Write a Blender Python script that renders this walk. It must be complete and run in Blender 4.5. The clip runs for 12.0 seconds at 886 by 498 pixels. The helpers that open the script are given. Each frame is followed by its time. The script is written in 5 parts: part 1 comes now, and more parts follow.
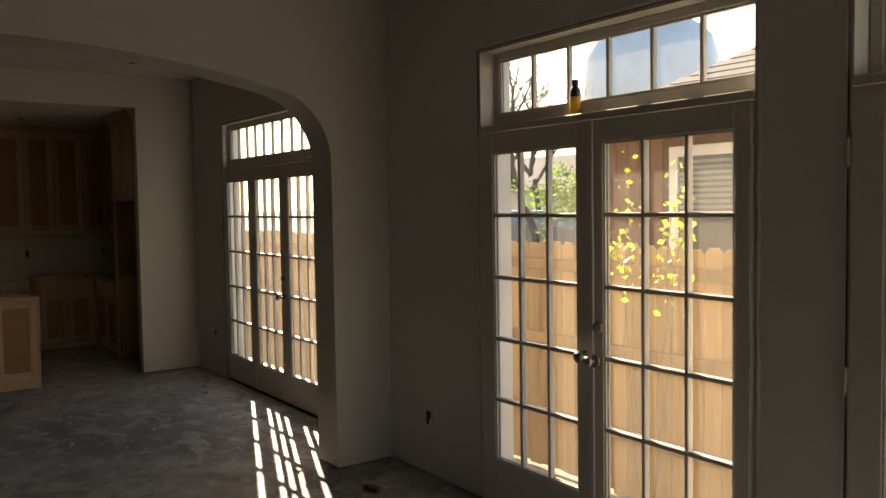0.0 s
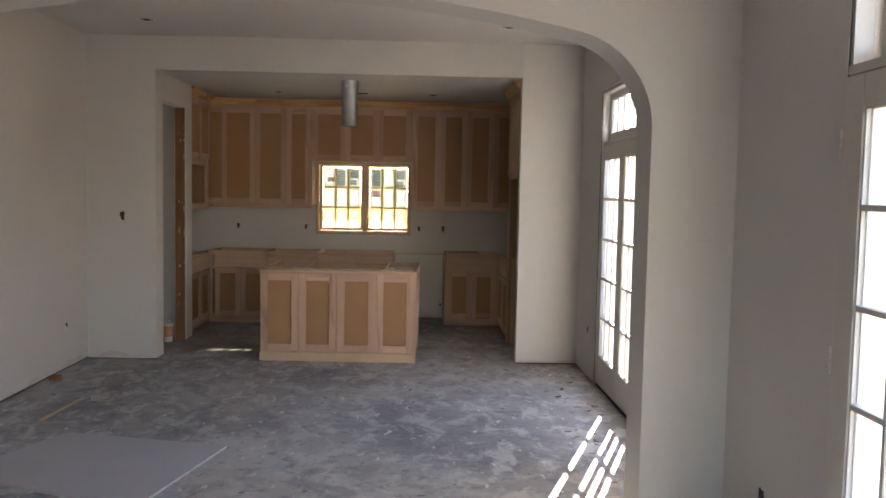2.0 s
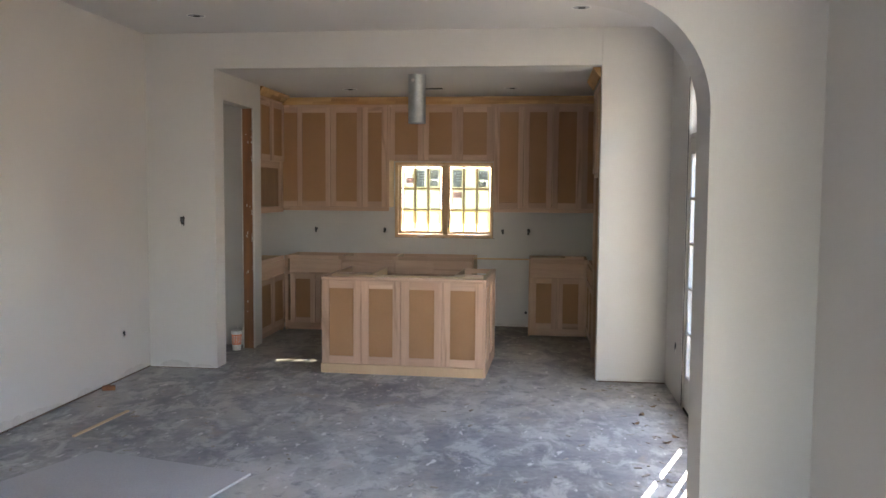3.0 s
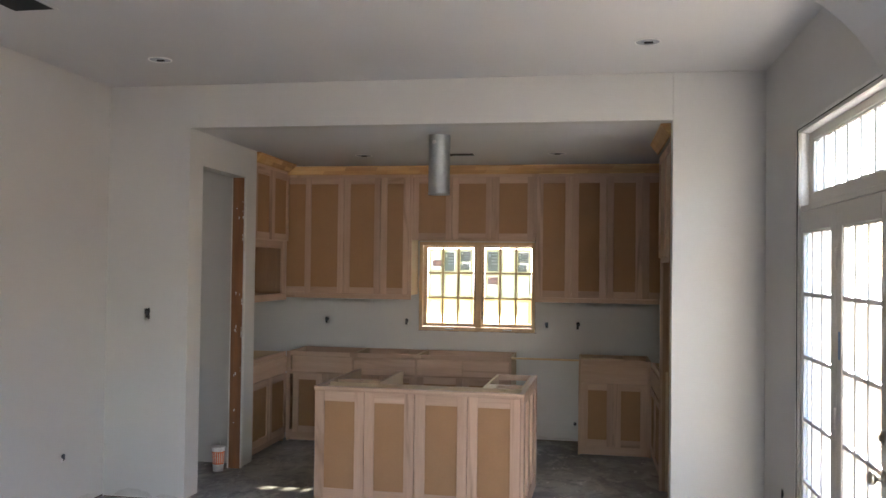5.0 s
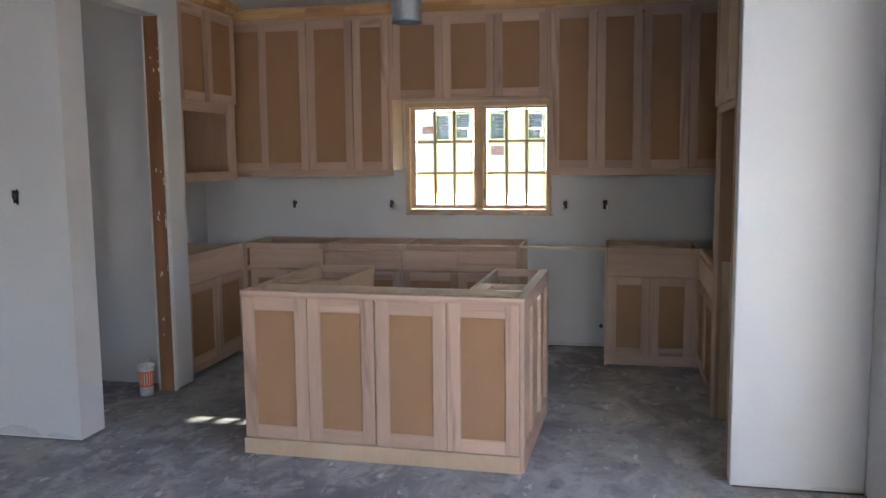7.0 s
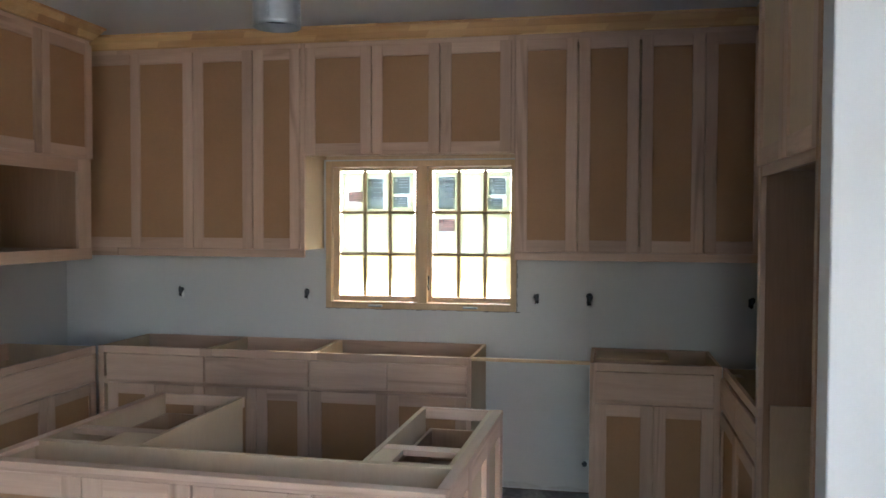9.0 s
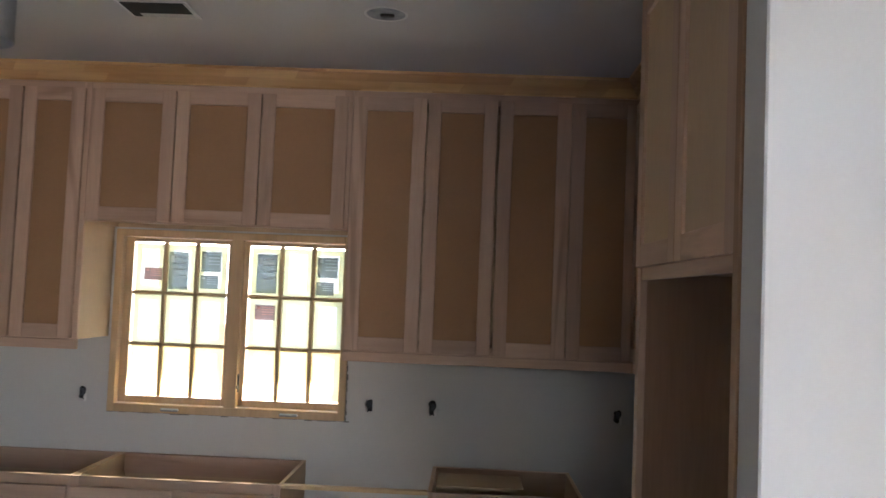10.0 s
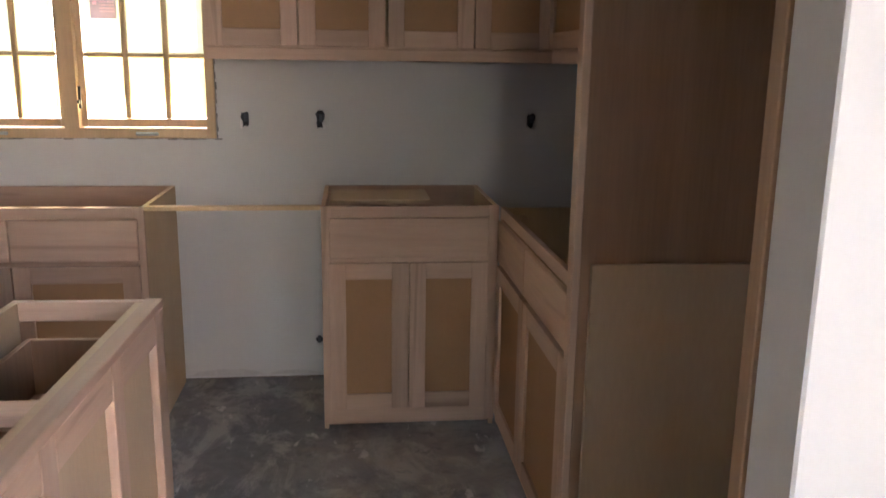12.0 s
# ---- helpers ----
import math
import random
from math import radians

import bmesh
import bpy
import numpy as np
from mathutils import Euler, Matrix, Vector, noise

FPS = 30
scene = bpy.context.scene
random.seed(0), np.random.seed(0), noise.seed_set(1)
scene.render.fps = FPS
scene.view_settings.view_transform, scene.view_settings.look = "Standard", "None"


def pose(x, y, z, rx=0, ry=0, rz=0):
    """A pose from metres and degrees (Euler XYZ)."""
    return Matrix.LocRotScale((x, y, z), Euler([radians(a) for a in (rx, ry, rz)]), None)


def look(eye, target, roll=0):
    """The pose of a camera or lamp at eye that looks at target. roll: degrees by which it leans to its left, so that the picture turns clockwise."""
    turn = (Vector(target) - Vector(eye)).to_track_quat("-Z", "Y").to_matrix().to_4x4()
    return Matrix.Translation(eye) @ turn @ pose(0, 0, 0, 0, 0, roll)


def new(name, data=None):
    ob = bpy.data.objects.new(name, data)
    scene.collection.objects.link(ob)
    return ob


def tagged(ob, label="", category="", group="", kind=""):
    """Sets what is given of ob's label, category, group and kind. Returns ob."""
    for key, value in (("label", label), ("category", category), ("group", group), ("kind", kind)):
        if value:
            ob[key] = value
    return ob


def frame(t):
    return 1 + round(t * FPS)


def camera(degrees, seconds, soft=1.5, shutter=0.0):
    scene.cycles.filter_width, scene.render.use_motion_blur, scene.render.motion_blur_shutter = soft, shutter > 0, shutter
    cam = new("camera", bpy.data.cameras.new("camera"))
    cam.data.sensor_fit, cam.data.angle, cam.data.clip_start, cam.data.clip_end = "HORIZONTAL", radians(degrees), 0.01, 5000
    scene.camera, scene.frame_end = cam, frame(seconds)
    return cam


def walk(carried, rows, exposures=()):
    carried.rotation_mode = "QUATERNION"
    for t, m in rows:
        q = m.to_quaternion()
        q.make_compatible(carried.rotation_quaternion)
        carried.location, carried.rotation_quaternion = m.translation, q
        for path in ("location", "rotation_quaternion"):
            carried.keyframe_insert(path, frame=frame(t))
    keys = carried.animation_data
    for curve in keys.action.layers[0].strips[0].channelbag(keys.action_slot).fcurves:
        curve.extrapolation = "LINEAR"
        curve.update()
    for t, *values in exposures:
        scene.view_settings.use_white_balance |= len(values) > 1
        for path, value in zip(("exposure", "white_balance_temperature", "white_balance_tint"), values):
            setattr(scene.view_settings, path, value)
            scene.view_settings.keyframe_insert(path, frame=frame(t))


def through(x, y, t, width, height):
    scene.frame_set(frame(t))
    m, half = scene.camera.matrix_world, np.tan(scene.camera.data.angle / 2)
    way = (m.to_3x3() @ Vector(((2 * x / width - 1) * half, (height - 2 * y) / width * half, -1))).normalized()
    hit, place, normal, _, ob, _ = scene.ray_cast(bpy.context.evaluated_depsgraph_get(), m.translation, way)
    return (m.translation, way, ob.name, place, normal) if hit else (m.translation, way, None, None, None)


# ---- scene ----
cam = camera(56.0, 12.0, shutter=0.15)
PATH = [
    (0, (0.014, -0.424, 1.701), (1.158, 1.214, 1.594), -0.9),
    (0.4, (0.302, -0.22, 1.697), (1.268, 1.528, 1.589), -0.5),
    (0.5, (0.386, -0.208, 1.7), (1.268, 1.584, 1.587), -0.4),
    (0.8, (0.586, -0.083, 1.708), (1.306, 1.779, 1.584), 1.3),
    (1, (0.715, -0.015, 1.697), (1.318, 1.887, 1.561), 1.7),
    (1.5, (1.025, 0.229, 1.677), (1.359, 2.198, 1.567), 1.4),
    (2, (1.383, 0.409, 1.672), (1.445, 2.403, 1.529), 1.1),
    (2.5, (1.659, 0.674, 1.694), (1.512, 2.658, 1.491), 0.0),
    (3, (1.844, 1.065, 1.677), (1.614, 3.047, 1.532), 0.4),
    (3.5, (1.946, 1.486, 1.756), (1.619, 3.457, 1.677), 1.1),
    (3.7, (1.962, 1.646, 1.773), (1.59, 3.611, 1.714), 1.2),
    (5.3, (1.783, 2.904, 1.722), (1.447, 4.875, 1.768), 0.7),
    (5.5, (1.783, 3.079, 1.703), (1.453, 5.051, 1.704), 0.7),
    (6, (1.777, 3.492, 1.634), (1.449, 5.462, 1.529), -0.6),
    (6.5, (1.825, 3.953, 1.591), (1.484, 5.915, 1.403), 0.1),
    (6.7, (1.828, 4.12, 1.588), (1.462, 6.072, 1.35), -0.2),
    (8.3, (1.843, 5.553, 1.506), (1.298, 7.474, 1.398), -0.2),
    (8.5, (1.8, 5.707, 1.568), (1.262, 7.631, 1.472), -0.3),
    (9, (1.802, 6.135, 1.617), (1.419, 8.097, 1.552), 0.2),
    (9.5, (1.844, 6.551, 1.682), (1.584, 8.534, 1.666), 0.3),
    (10, (1.866, 6.962, 1.728), (1.802, 8.958, 1.835), 2.3),
    (10.5, (1.886, 7.281, 1.703), (1.945, 9.277, 1.814), 1.0),
    (11, (1.898, 7.463, 1.61), (2.025, 9.459, 1.608), 0.1),
    (11.5, (1.869, 7.503, 1.488), (2.093, 9.482, 1.314), 0.3),
    (12, (1.84, 7.509, 1.409), (2.057, 9.448, 0.969), 0.8),
]
EXPOSURES = [(0.0, 1.95, 9200, 18), (0.5, 2.15, 9400, 19), (1.0, 2.52, 7350, 19), (1.5, 3.32, 7500, 20), (2.0, 4.34, 6950, 21), (2.5, 4.84, 6600, 21), (3.0, 4.86, 6500, 17), (3.5, 5.37, 6250, 15), (5.5, 4.74, 6250, 19), (6.5, 4.86, 5850, 20), (8.5, 5.15, 5250, 11), (9.5, 4.88, 5750, 16), (10.5, 4.89, 5800, 23), (11.0, 4.93, 5600, 27), (11.5, 4.93, 5800, 26), (12.0, 5.5, 6300, 24)]
walk(cam, [(t, look(eye, target, roll)) for t, eye, target, roll in PATH], EXPOSURES)

# ---- world, sun, exposure ----
world = bpy.data.worlds.new("world")
scene.world = world
world.use_nodes = True
wn = world.node_tree
sky = wn.nodes.new("ShaderNodeTexSky")
sky.sky_type, sky.sun_disc = "NISHITA", False
SUN_TO = Vector((0.356, 0.934, 0.50)).normalized()
sky.sun_elevation = math.asin(SUN_TO.z)
sky.sun_rotation = math.atan2(SUN_TO.x, SUN_TO.y)
sky.dust_density, sky.air_density = 0.7, 1.0
wn.links.new(sky.outputs[0], wn.nodes["Background"].inputs[0])
wn.nodes["Background"].inputs[1].default_value = 0.15
sun = new("sun", bpy.data.lights.new("sun", "SUN"))
sun.data.energy, sun.data.angle, sun.data.color = 5.0, radians(0.5), (1.0, 0.94, 0.85)
sun.matrix_world = look(SUN_TO * 30, (0, 0, 0))


# ---- materials ----
def mat(name, base, rough=0.6, metal=0.0, second=None, scale=3.0, detail=6.0, fine=40.0, amount=0.5, bump=0.0, stretch=(1, 1, 1), rand=0.0, spec=0.5, grit=0.10, marks=None):
    """A principled surface with variation at two scales."""
    m = bpy.data.materials.new(name)
    m.use_nodes = True
    nt = m.node_tree
    N, L = nt.nodes, nt.links
    p = N["Principled BSDF"]
    p.inputs["Roughness"].default_value, p.inputs["Metallic"].default_value = rough, metal
    p.inputs["Specular IOR Level"].default_value = spec
    co = N.new("ShaderNodeTexCoord")
    mp = N.new("ShaderNodeMapping")
    mp.inputs["Scale"].default_value = stretch
    info = N.new("ShaderNodeObjectInfo")
    off = N.new("ShaderNodeVectorMath")
    off.operation = "MULTIPLY_ADD"
    cmb = N.new("ShaderNodeCombineXYZ")
    for k in range(3):
        L.new(info.outputs["Random"], cmb.inputs[k])
    off.inputs[1].default_value = (37.0, 91.0, 53.0)
    L.new(cmb.outputs[0], off.inputs[0])
    L.new(co.outputs["Object"], off.inputs[2])
    L.new(off.outputs[0], mp.inputs[0])
    n1, n2 = N.new("ShaderNodeTexNoise"), N.new("ShaderNodeTexNoise")
    n1.inputs["Scale"].default_value, n1.inputs["Detail"].default_value = scale, detail
    n2.inputs["Scale"].default_value, n2.inputs["Detail"].default_value = fine, 5
    L.new(mp.outputs[0], n1.inputs[0]), L.new(mp.outputs[0], n2.inputs[0])
    second = second or tuple(c * 0.8 for c in base)
    ramp = N.new("ShaderNodeValToRGB")
    ramp.color_ramp.elements[0].position, ramp.color_ramp.elements[1].position = 0.5 - 0.5 * amount * 0.7, 0.5 + 0.5 * amount * 0.7
    ramp.color_ramp.elements[0].color, ramp.color_ramp.elements[1].color = (*second, 1), (*base, 1)
    L.new(n1.outputs[0], ramp.inputs[0])
    mix = N.new("ShaderNodeMix")
    mix.data_type, mix.blend_type = "RGBA", "MULTIPLY"
    fr = N.new("ShaderNodeMapRange")
    fr.inputs[1].default_value, fr.inputs[2].default_value, fr.inputs[3].default_value, fr.inputs[4].default_value = 0.25, 0.75, 1 - grit, 1 + grit * 0.6
    L.new(n2.outputs[0], fr.inputs[0])
    mix.inputs[0].default_value = 1.0
    L.new(ramp.outputs[0], mix.inputs[6]), L.new(fr.outputs[0], mix.inputs[7])
    out = mix.outputs[2]
    if marks:
        n3, r3, m3 = N.new("ShaderNodeTexNoise"), N.new("ShaderNodeMapRange"), N.new("ShaderNodeMix")
        n3.inputs["Scale"].default_value, n3.inputs["Detail"].default_value, n3.inputs["Distortion"].default_value = 1.1, 4, 1.2
        r3.inputs[1].default_value, r3.inputs[2].default_value, r3.inputs[4].default_value = 0.59, 0.69, 0.65
        m3.data_type, m3.inputs[7].default_value = "RGBA", (*marks, 1)
        L.new(mp.outputs[0], n3.inputs[0]), L.new(n3.outputs[0], r3.inputs[0]), L.new(r3.outputs[0], m3.inputs[0]), L.new(out, m3.inputs[6])
        out = m3.outputs[2]
    if rand:
        hs = N.new("ShaderNodeHueSaturation")
        mr = N.new("ShaderNodeMapRange")
        mr.inputs[3].default_value, mr.inputs[4].default_value = 1 - rand, 1 + rand
        L.new(info.outputs["Random"], mr.inputs[0]), L.new(mr.outputs[0], hs.inputs["Value"]), L.new(out, hs.inputs["Color"])
        out = hs.outputs[0]
    L.new(out, p.inputs["Base Color"])
    if bump:
        b = N.new("ShaderNodeBump")
        b.inputs["Strength"].default_value, b.inputs["Distance"].default_value = bump, 0.004
        L.new(n2.outputs[0], b.inputs["Height"]), L.new(b.outputs[0], p.inputs["Normal"])
    return m


DRYWALL = mat("primed_drywall", (0.57, 0.558, 0.53), 0.75, second=(0.525, 0.513, 0.487), scale=0.9, fine=120, amount=0.8, bump=0.012, spec=0.25, grit=0.015)
CEIL = mat("ceiling_paint", (0.61, 0.60, 0.585), 0.85, second=(0.57, 0.562, 0.547), scale=0.7, fine=160, amount=0.8, bump=0.012, spec=0.2, grit=0.015)
TRIM = mat("primed_door_paint", (0.57, 0.55, 0.50), 0.45, second=(0.50, 0.48, 0.435), scale=2.0, fine=60, amount=0.9, bump=0.03, grit=0.04)
WHITE = mat("white_exterior_paint", (0.82, 0.81, 0.78), 0.5, scale=2, fine=70, bump=0.05)
MAPLE = mat("raw_maple", (0.565, 0.392, 0.285), 0.55, second=(0.415, 0.268, 0.185), scale=2.2, fine=14, amount=1.2, grit=0.07, marks=(0.25, 0.155, 0.105), stretch=(7, 7, 0.55), bump=0.05, rand=0.15, spec=0.3)
MAPLE_X = mat("raw_maple_level", (0.565, 0.392, 0.285), 0.55, second=(0.415, 0.268, 0.185), scale=2.2, fine=14, amount=1.2, grit=0.07, marks=(0.25, 0.155, 0.105), stretch=(0.55, 7, 7), bump=0.05, rand=0.15, spec=0.3)
MAPLE_Y = mat("raw_maple_deep", (0.565, 0.392, 0.285), 0.55, second=(0.415, 0.268, 0.185), scale=2.2, fine=14, amount=1.2, grit=0.07, marks=(0.25, 0.155, 0.105), stretch=(7, 0.55, 7), bump=0.05, rand=0.15, spec=0.3)
MDF = mat("brown_fibreboard", (0.37, 0.214, 0.112), 0.7, second=(0.325, 0.185, 0.094), scale=3, fine=60, amount=0.8, rand=0.05, spec=0.2, grit=0.03)
PLY = mat("plywood_veneer", (0.40, 0.25, 0.155), 0.6, second=(0.27, 0.16, 0.095), scale=1.5, fine=16, amount=0.9, stretch=(6, 6, 0.4), bump=0.04, spec=0.25)
BIRCH = mat("pale_plywood", (0.55, 0.405, 0.265), 0.6, second=(0.47, 0.335, 0.21), scale=1.4, fine=30, amount=0.8, stretch=(3, 3, 0.7), spec=0.25, grit=0.05)
PINE = mat("clear_pine", (0.60, 0.43, 0.25), 0.5, second=(0.50, 0.33, 0.17), scale=2, fine=12, amount=1, stretch=(6, 6, 0.6), bump=0.04)
PLATE = mat("treated_plate", (0.12, 0.07, 0.04), 0.8, second=(0.07, 0.04, 0.025), scale=2.5, fine=14, bump=0.2)
STUD = mat("framing_lumber", (0.30, 0.135, 0.055), 0.7, second=(0.13, 0.055, 0.025), scale=2.5, fine=14, amount=0.9, stretch=(6, 6, 0.5), bump=0.2)
METAL = mat("galvanised_steel", (0.50, 0.53, 0.54), 0.52, 1.0, second=(0.40, 0.43, 0.45), scale=14, fine=40, amount=0.6)
NICKEL = mat("worn_nickel", (0.38, 0.36, 0.32), 0.3, 1.0, scale=30, fine=90)
ZINC = mat("satin_zinc", (0.62, 0.60, 0.55), 0.45, 0.35, scale=30, fine=90)
# Plain black, painted as shade inside holes and gaps; also on door thresholds.
BLACK = mat("plain_black", (0.012, 0.012, 0.014), 0.8, scale=20, fine=60)
SCREWBOX = mat("blue_grey_plastic", (0.05, 0.055, 0.07), 0.5, scale=20, fine=60)
FENCE = mat("cedar_fence", (0.62, 0.42, 0.215), 0.75, second=(0.45, 0.285, 0.13), scale=2.2, fine=12, amount=1, stretch=(6, 6, 0.4), bump=0.2, rand=0.24, marks=(0.27, 0.14, 0.06))
OLDFENCE = mat("weathered_fence", (0.20, 0.19, 0.19), 0.85, second=(0.13, 0.125, 0.125), scale=2, fine=12, amount=1, stretch=(6, 6, 0.5), rand=0.15)
GROUNDM = mat("dry_lawn", (0.36, 0.325, 0.25), 0.95, second=(0.26, 0.24, 0.17), scale=1.2, fine=30, amount=0.8, bump=0.8)
BARK = mat("bark", (0.09, 0.075, 0.06), 0.9, second=(0.05, 0.04, 0.035), scale=6, fine=40, amount=0.8, bump=0.5)
SHINGLE = mat("roof_shingle", (0.115, 0.108, 0.108), 0.9, second=(0.075, 0.07, 0.07), scale=6, fine=60, rand=0.12)
BRICKW = mat("brown_siding", (0.22, 0.115, 0.055), 0.85, second=(0.10, 0.05, 0.025), scale=3.5, fine=16, amount=0.8, stretch=(2.5, 2.5, 0.7), bump=0.3, grit=0.35, rand=0.15)
STUCCO = mat("pale_stucco", (0.62, 0.52, 0.45), 0.9, scale=3, fine=60)
BLUETANK = mat("pale_blue_tank", (0.30, 0.42, 0.58), 0.5, scale=0.3, fine=3)
BLIND = mat("grey_green_blind", (0.30, 0.32, 0.28), 0.7, scale=6, fine=40)
DIMGLASS = mat("dim_window", (0.12, 0.13, 0.115), 0.25, second=(0.08, 0.09, 0.08), scale=3, fine=20)
SLATE = mat("dull_blue_wall", (0.16, 0.21, 0.28), 0.8, scale=2, fine=30)
PAPER = mat("white_paper", (0.75, 0.74, 0.72), 0.7, scale=8, fine=90)
GREYPRINT = mat("grey_print", (0.25, 0.27, 0.30), 0.7, second=(0.45, 0.46, 0.48), scale=30, fine=60)
REDPRINT = mat("pink_print", (0.60, 0.30, 0.28), 0.7, scale=30, fine=60)
BLUETAPE = mat("blue_tape", (0.02, 0.16, 0.42), 0.5, scale=10, fine=60)
ORANGE = mat("orange_cup_print", (0.80, 0.19, 0.055), 0.5, scale=30, fine=60)
CUPW = mat("waxed_paper", (0.80, 0.78, 0.74), 0.4, scale=30, fine=60)
SHEET = mat("drywall_offcut", (0.43, 0.42, 0.43), 0.8, second=(0.37, 0.365, 0.37), scale=1.5, fine=90, bump=0.1)
CAPBLACK = mat("black_plastic", (0.02, 0.02, 0.022), 0.35, scale=30, fine=60)
LABELY = mat("yellow_label", (0.75, 0.50, 0.05), 0.35, second=(0.75, 0.22, 0.04), scale=14, fine=60, amount=0.5)
JUICE = mat("amber_bottle", (0.45, 0.25, 0.05), 0.15, scale=10, fine=60)
def leafy(name, face, through):
    m = mat(name, face, 0.5, scale=8, fine=40)
    N, L = m.node_tree.nodes, m.node_tree.links
    tl, ad = N.new("ShaderNodeBsdfTranslucent"), N.new("ShaderNodeMixShader")
    tl.inputs[0].default_value, ad.inputs[0].default_value = (*through, 1), 0.5
    L.new(N["Principled BSDF"].outputs[0], ad.inputs[1]), L.new(tl.outputs[0], ad.inputs[2]), L.new(ad.outputs[0], N["Material Output"].inputs[0])
    return m


GREEN = leafy("green_leaf", (0.10, 0.17, 0.035), (0.22, 0.38, 0.06))
YELLOW = leafy("yellow_leaf", (0.46, 0.47, 0.05), (0.74, 0.74, 0.07))
MUD = mat("joint_compound", (0.70, 0.69, 0.66), 0.9, second=(0.60, 0.585, 0.55), scale=9, fine=60, bump=0.4)


def concrete():
    """Trowelled slab: blue-grey cement, warm dust in soft drifts, pale scrapes, tan stains and small splashes."""
    m = mat("dusty_concrete_slab", (0.30, 0.295, 0.288), 0.65, second=(0.155, 0.162, 0.178), scale=1.1, detail=14, fine=26, amount=0.9, bump=0.2, spec=0.35, grit=0.2)
    nt = m.node_tree
    N, L = nt.nodes, nt.links
    p = N["Principled BSDF"]
    out = p.inputs["Base Color"].links[0].from_socket
    co = N.new("ShaderNodeTexCoord")

    def layer(src, colour, scale, low, high, most, detail=12.0, rough=0.62, bend=0.6, stretch=(1, 1, 1), turn=0.0):
        n, r, x, mp = N.new("ShaderNodeTexNoise"), N.new("ShaderNodeMapRange"), N.new("ShaderNodeMix"), N.new("ShaderNodeMapping")
        mp.inputs["Scale"].default_value, mp.inputs["Rotation"].default_value = stretch, (0, 0, turn)
        mp.inputs["Location"].default_value = (scale * 3.7, scale * 1.3, 0)
        n.inputs["Scale"].default_value, n.inputs["Detail"].default_value, n.inputs["Roughness"].default_value, n.inputs["Distortion"].default_value = scale, detail, rough, bend
        r.inputs[1].default_value, r.inputs[2].default_value, r.inputs[4].default_value = low, high, most
        x.data_type, x.inputs[7].default_value = "RGBA", (*colour, 1)
        L.new(co.outputs["Object"], mp.inputs[0]), L.new(mp.outputs[0], n.inputs[0]), L.new(n.outputs[0], r.inputs[0])
        L.new(r.outputs[0], x.inputs[0]), L.new(src, x.inputs[6])
        return x.outputs[2]

    out = layer(out, (0.48, 0.46, 0.425), 0.55, 0.38, 0.62, 0.72)
    out = layer(out, (0.14, 0.15, 0.17), 2.6, 0.47, 0.64, 0.6, 14, 0.68, 0.9)
    out = layer(out, (0.49, 0.48, 0.465), 5.5, 0.49, 0.60, 0.66, 13, 0.66, 0.5, (1, 0.6, 1), 0.5)
    out = layer(out, (0.12, 0.125, 0.14), 9.0, 0.55, 0.66, 0.6, 10, 0.66, 0.4)
    out = layer(out, (0.36, 0.285, 0.195), 2.3, 0.60, 0.72, 0.5, 10)
    out = layer(out, (0.64, 0.63, 0.61), 14.0, 0.63, 0.69, 0.8, 6, 0.55, 0.2, (1, 0.45, 1), -0.4)
    out = layer(out, (0.08, 0.075, 0.07), 22.0, 0.74, 0.78, 0.7, 4, 0.5, 0.0)
    L.new(out, p.inputs["Base Color"])
    return m


CONCRETE = concrete()


def finger_pine():
    """Short pine blocks joined end to end."""
    m = mat("finger_jointed_pine", (0.66, 0.44, 0.22), 0.5, second=(0.55, 0.33, 0.14), scale=2, fine=12, stretch=(0.6, 6, 6), bump=0.04)
    nt = m.node_tree
    N, L = nt.nodes, nt.links
    p = N["Principled BSDF"]
    src = p.inputs["Base Color"].links[0].from_socket
    co = N.new("ShaderNodeTexCoord")
    sx, ad, mp = N.new("ShaderNodeSeparateXYZ"), N.new("ShaderNodeMath"), N.new("ShaderNodeCombineXYZ")
    L.new(co.outputs["Object"], sx.inputs[0]), L.new(sx.outputs[0], ad.inputs[0]), L.new(sx.outputs[1], ad.inputs[1])
    L.new(ad.outputs[0], mp.inputs[0]), L.new(sx.outputs[2], mp.inputs[1])
    br = N.new("ShaderNodeTexBrick")
    br.inputs["Scale"].default_value, br.inputs["Mortar Size"].default_value = 1.0, 0.0
    br.inputs["Brick Width"].default_value, br.inputs["Row Height"].default_value = 0.33, 0.032
    br.inputs["Color1"].default_value, br.inputs["Color2"].default_value = (1.1, 1.08, 1.0, 1), (0.62, 0.5, 0.4, 1)
    br.offset = 0.37
    L.new(mp.outputs[0], br.inputs[0])
    mx = N.new("ShaderNodeMix")
    mx.data_type, mx.blend_type = "RGBA", "MULTIPLY"
    mx.inputs[0].default_value = 0.8
    L.new(src, mx.inputs[6]), L.new(br.outputs[0], mx.inputs[7]), L.new(mx.outputs[2], p.inputs["Base Color"])
    return m


FINGER = finger_pine()


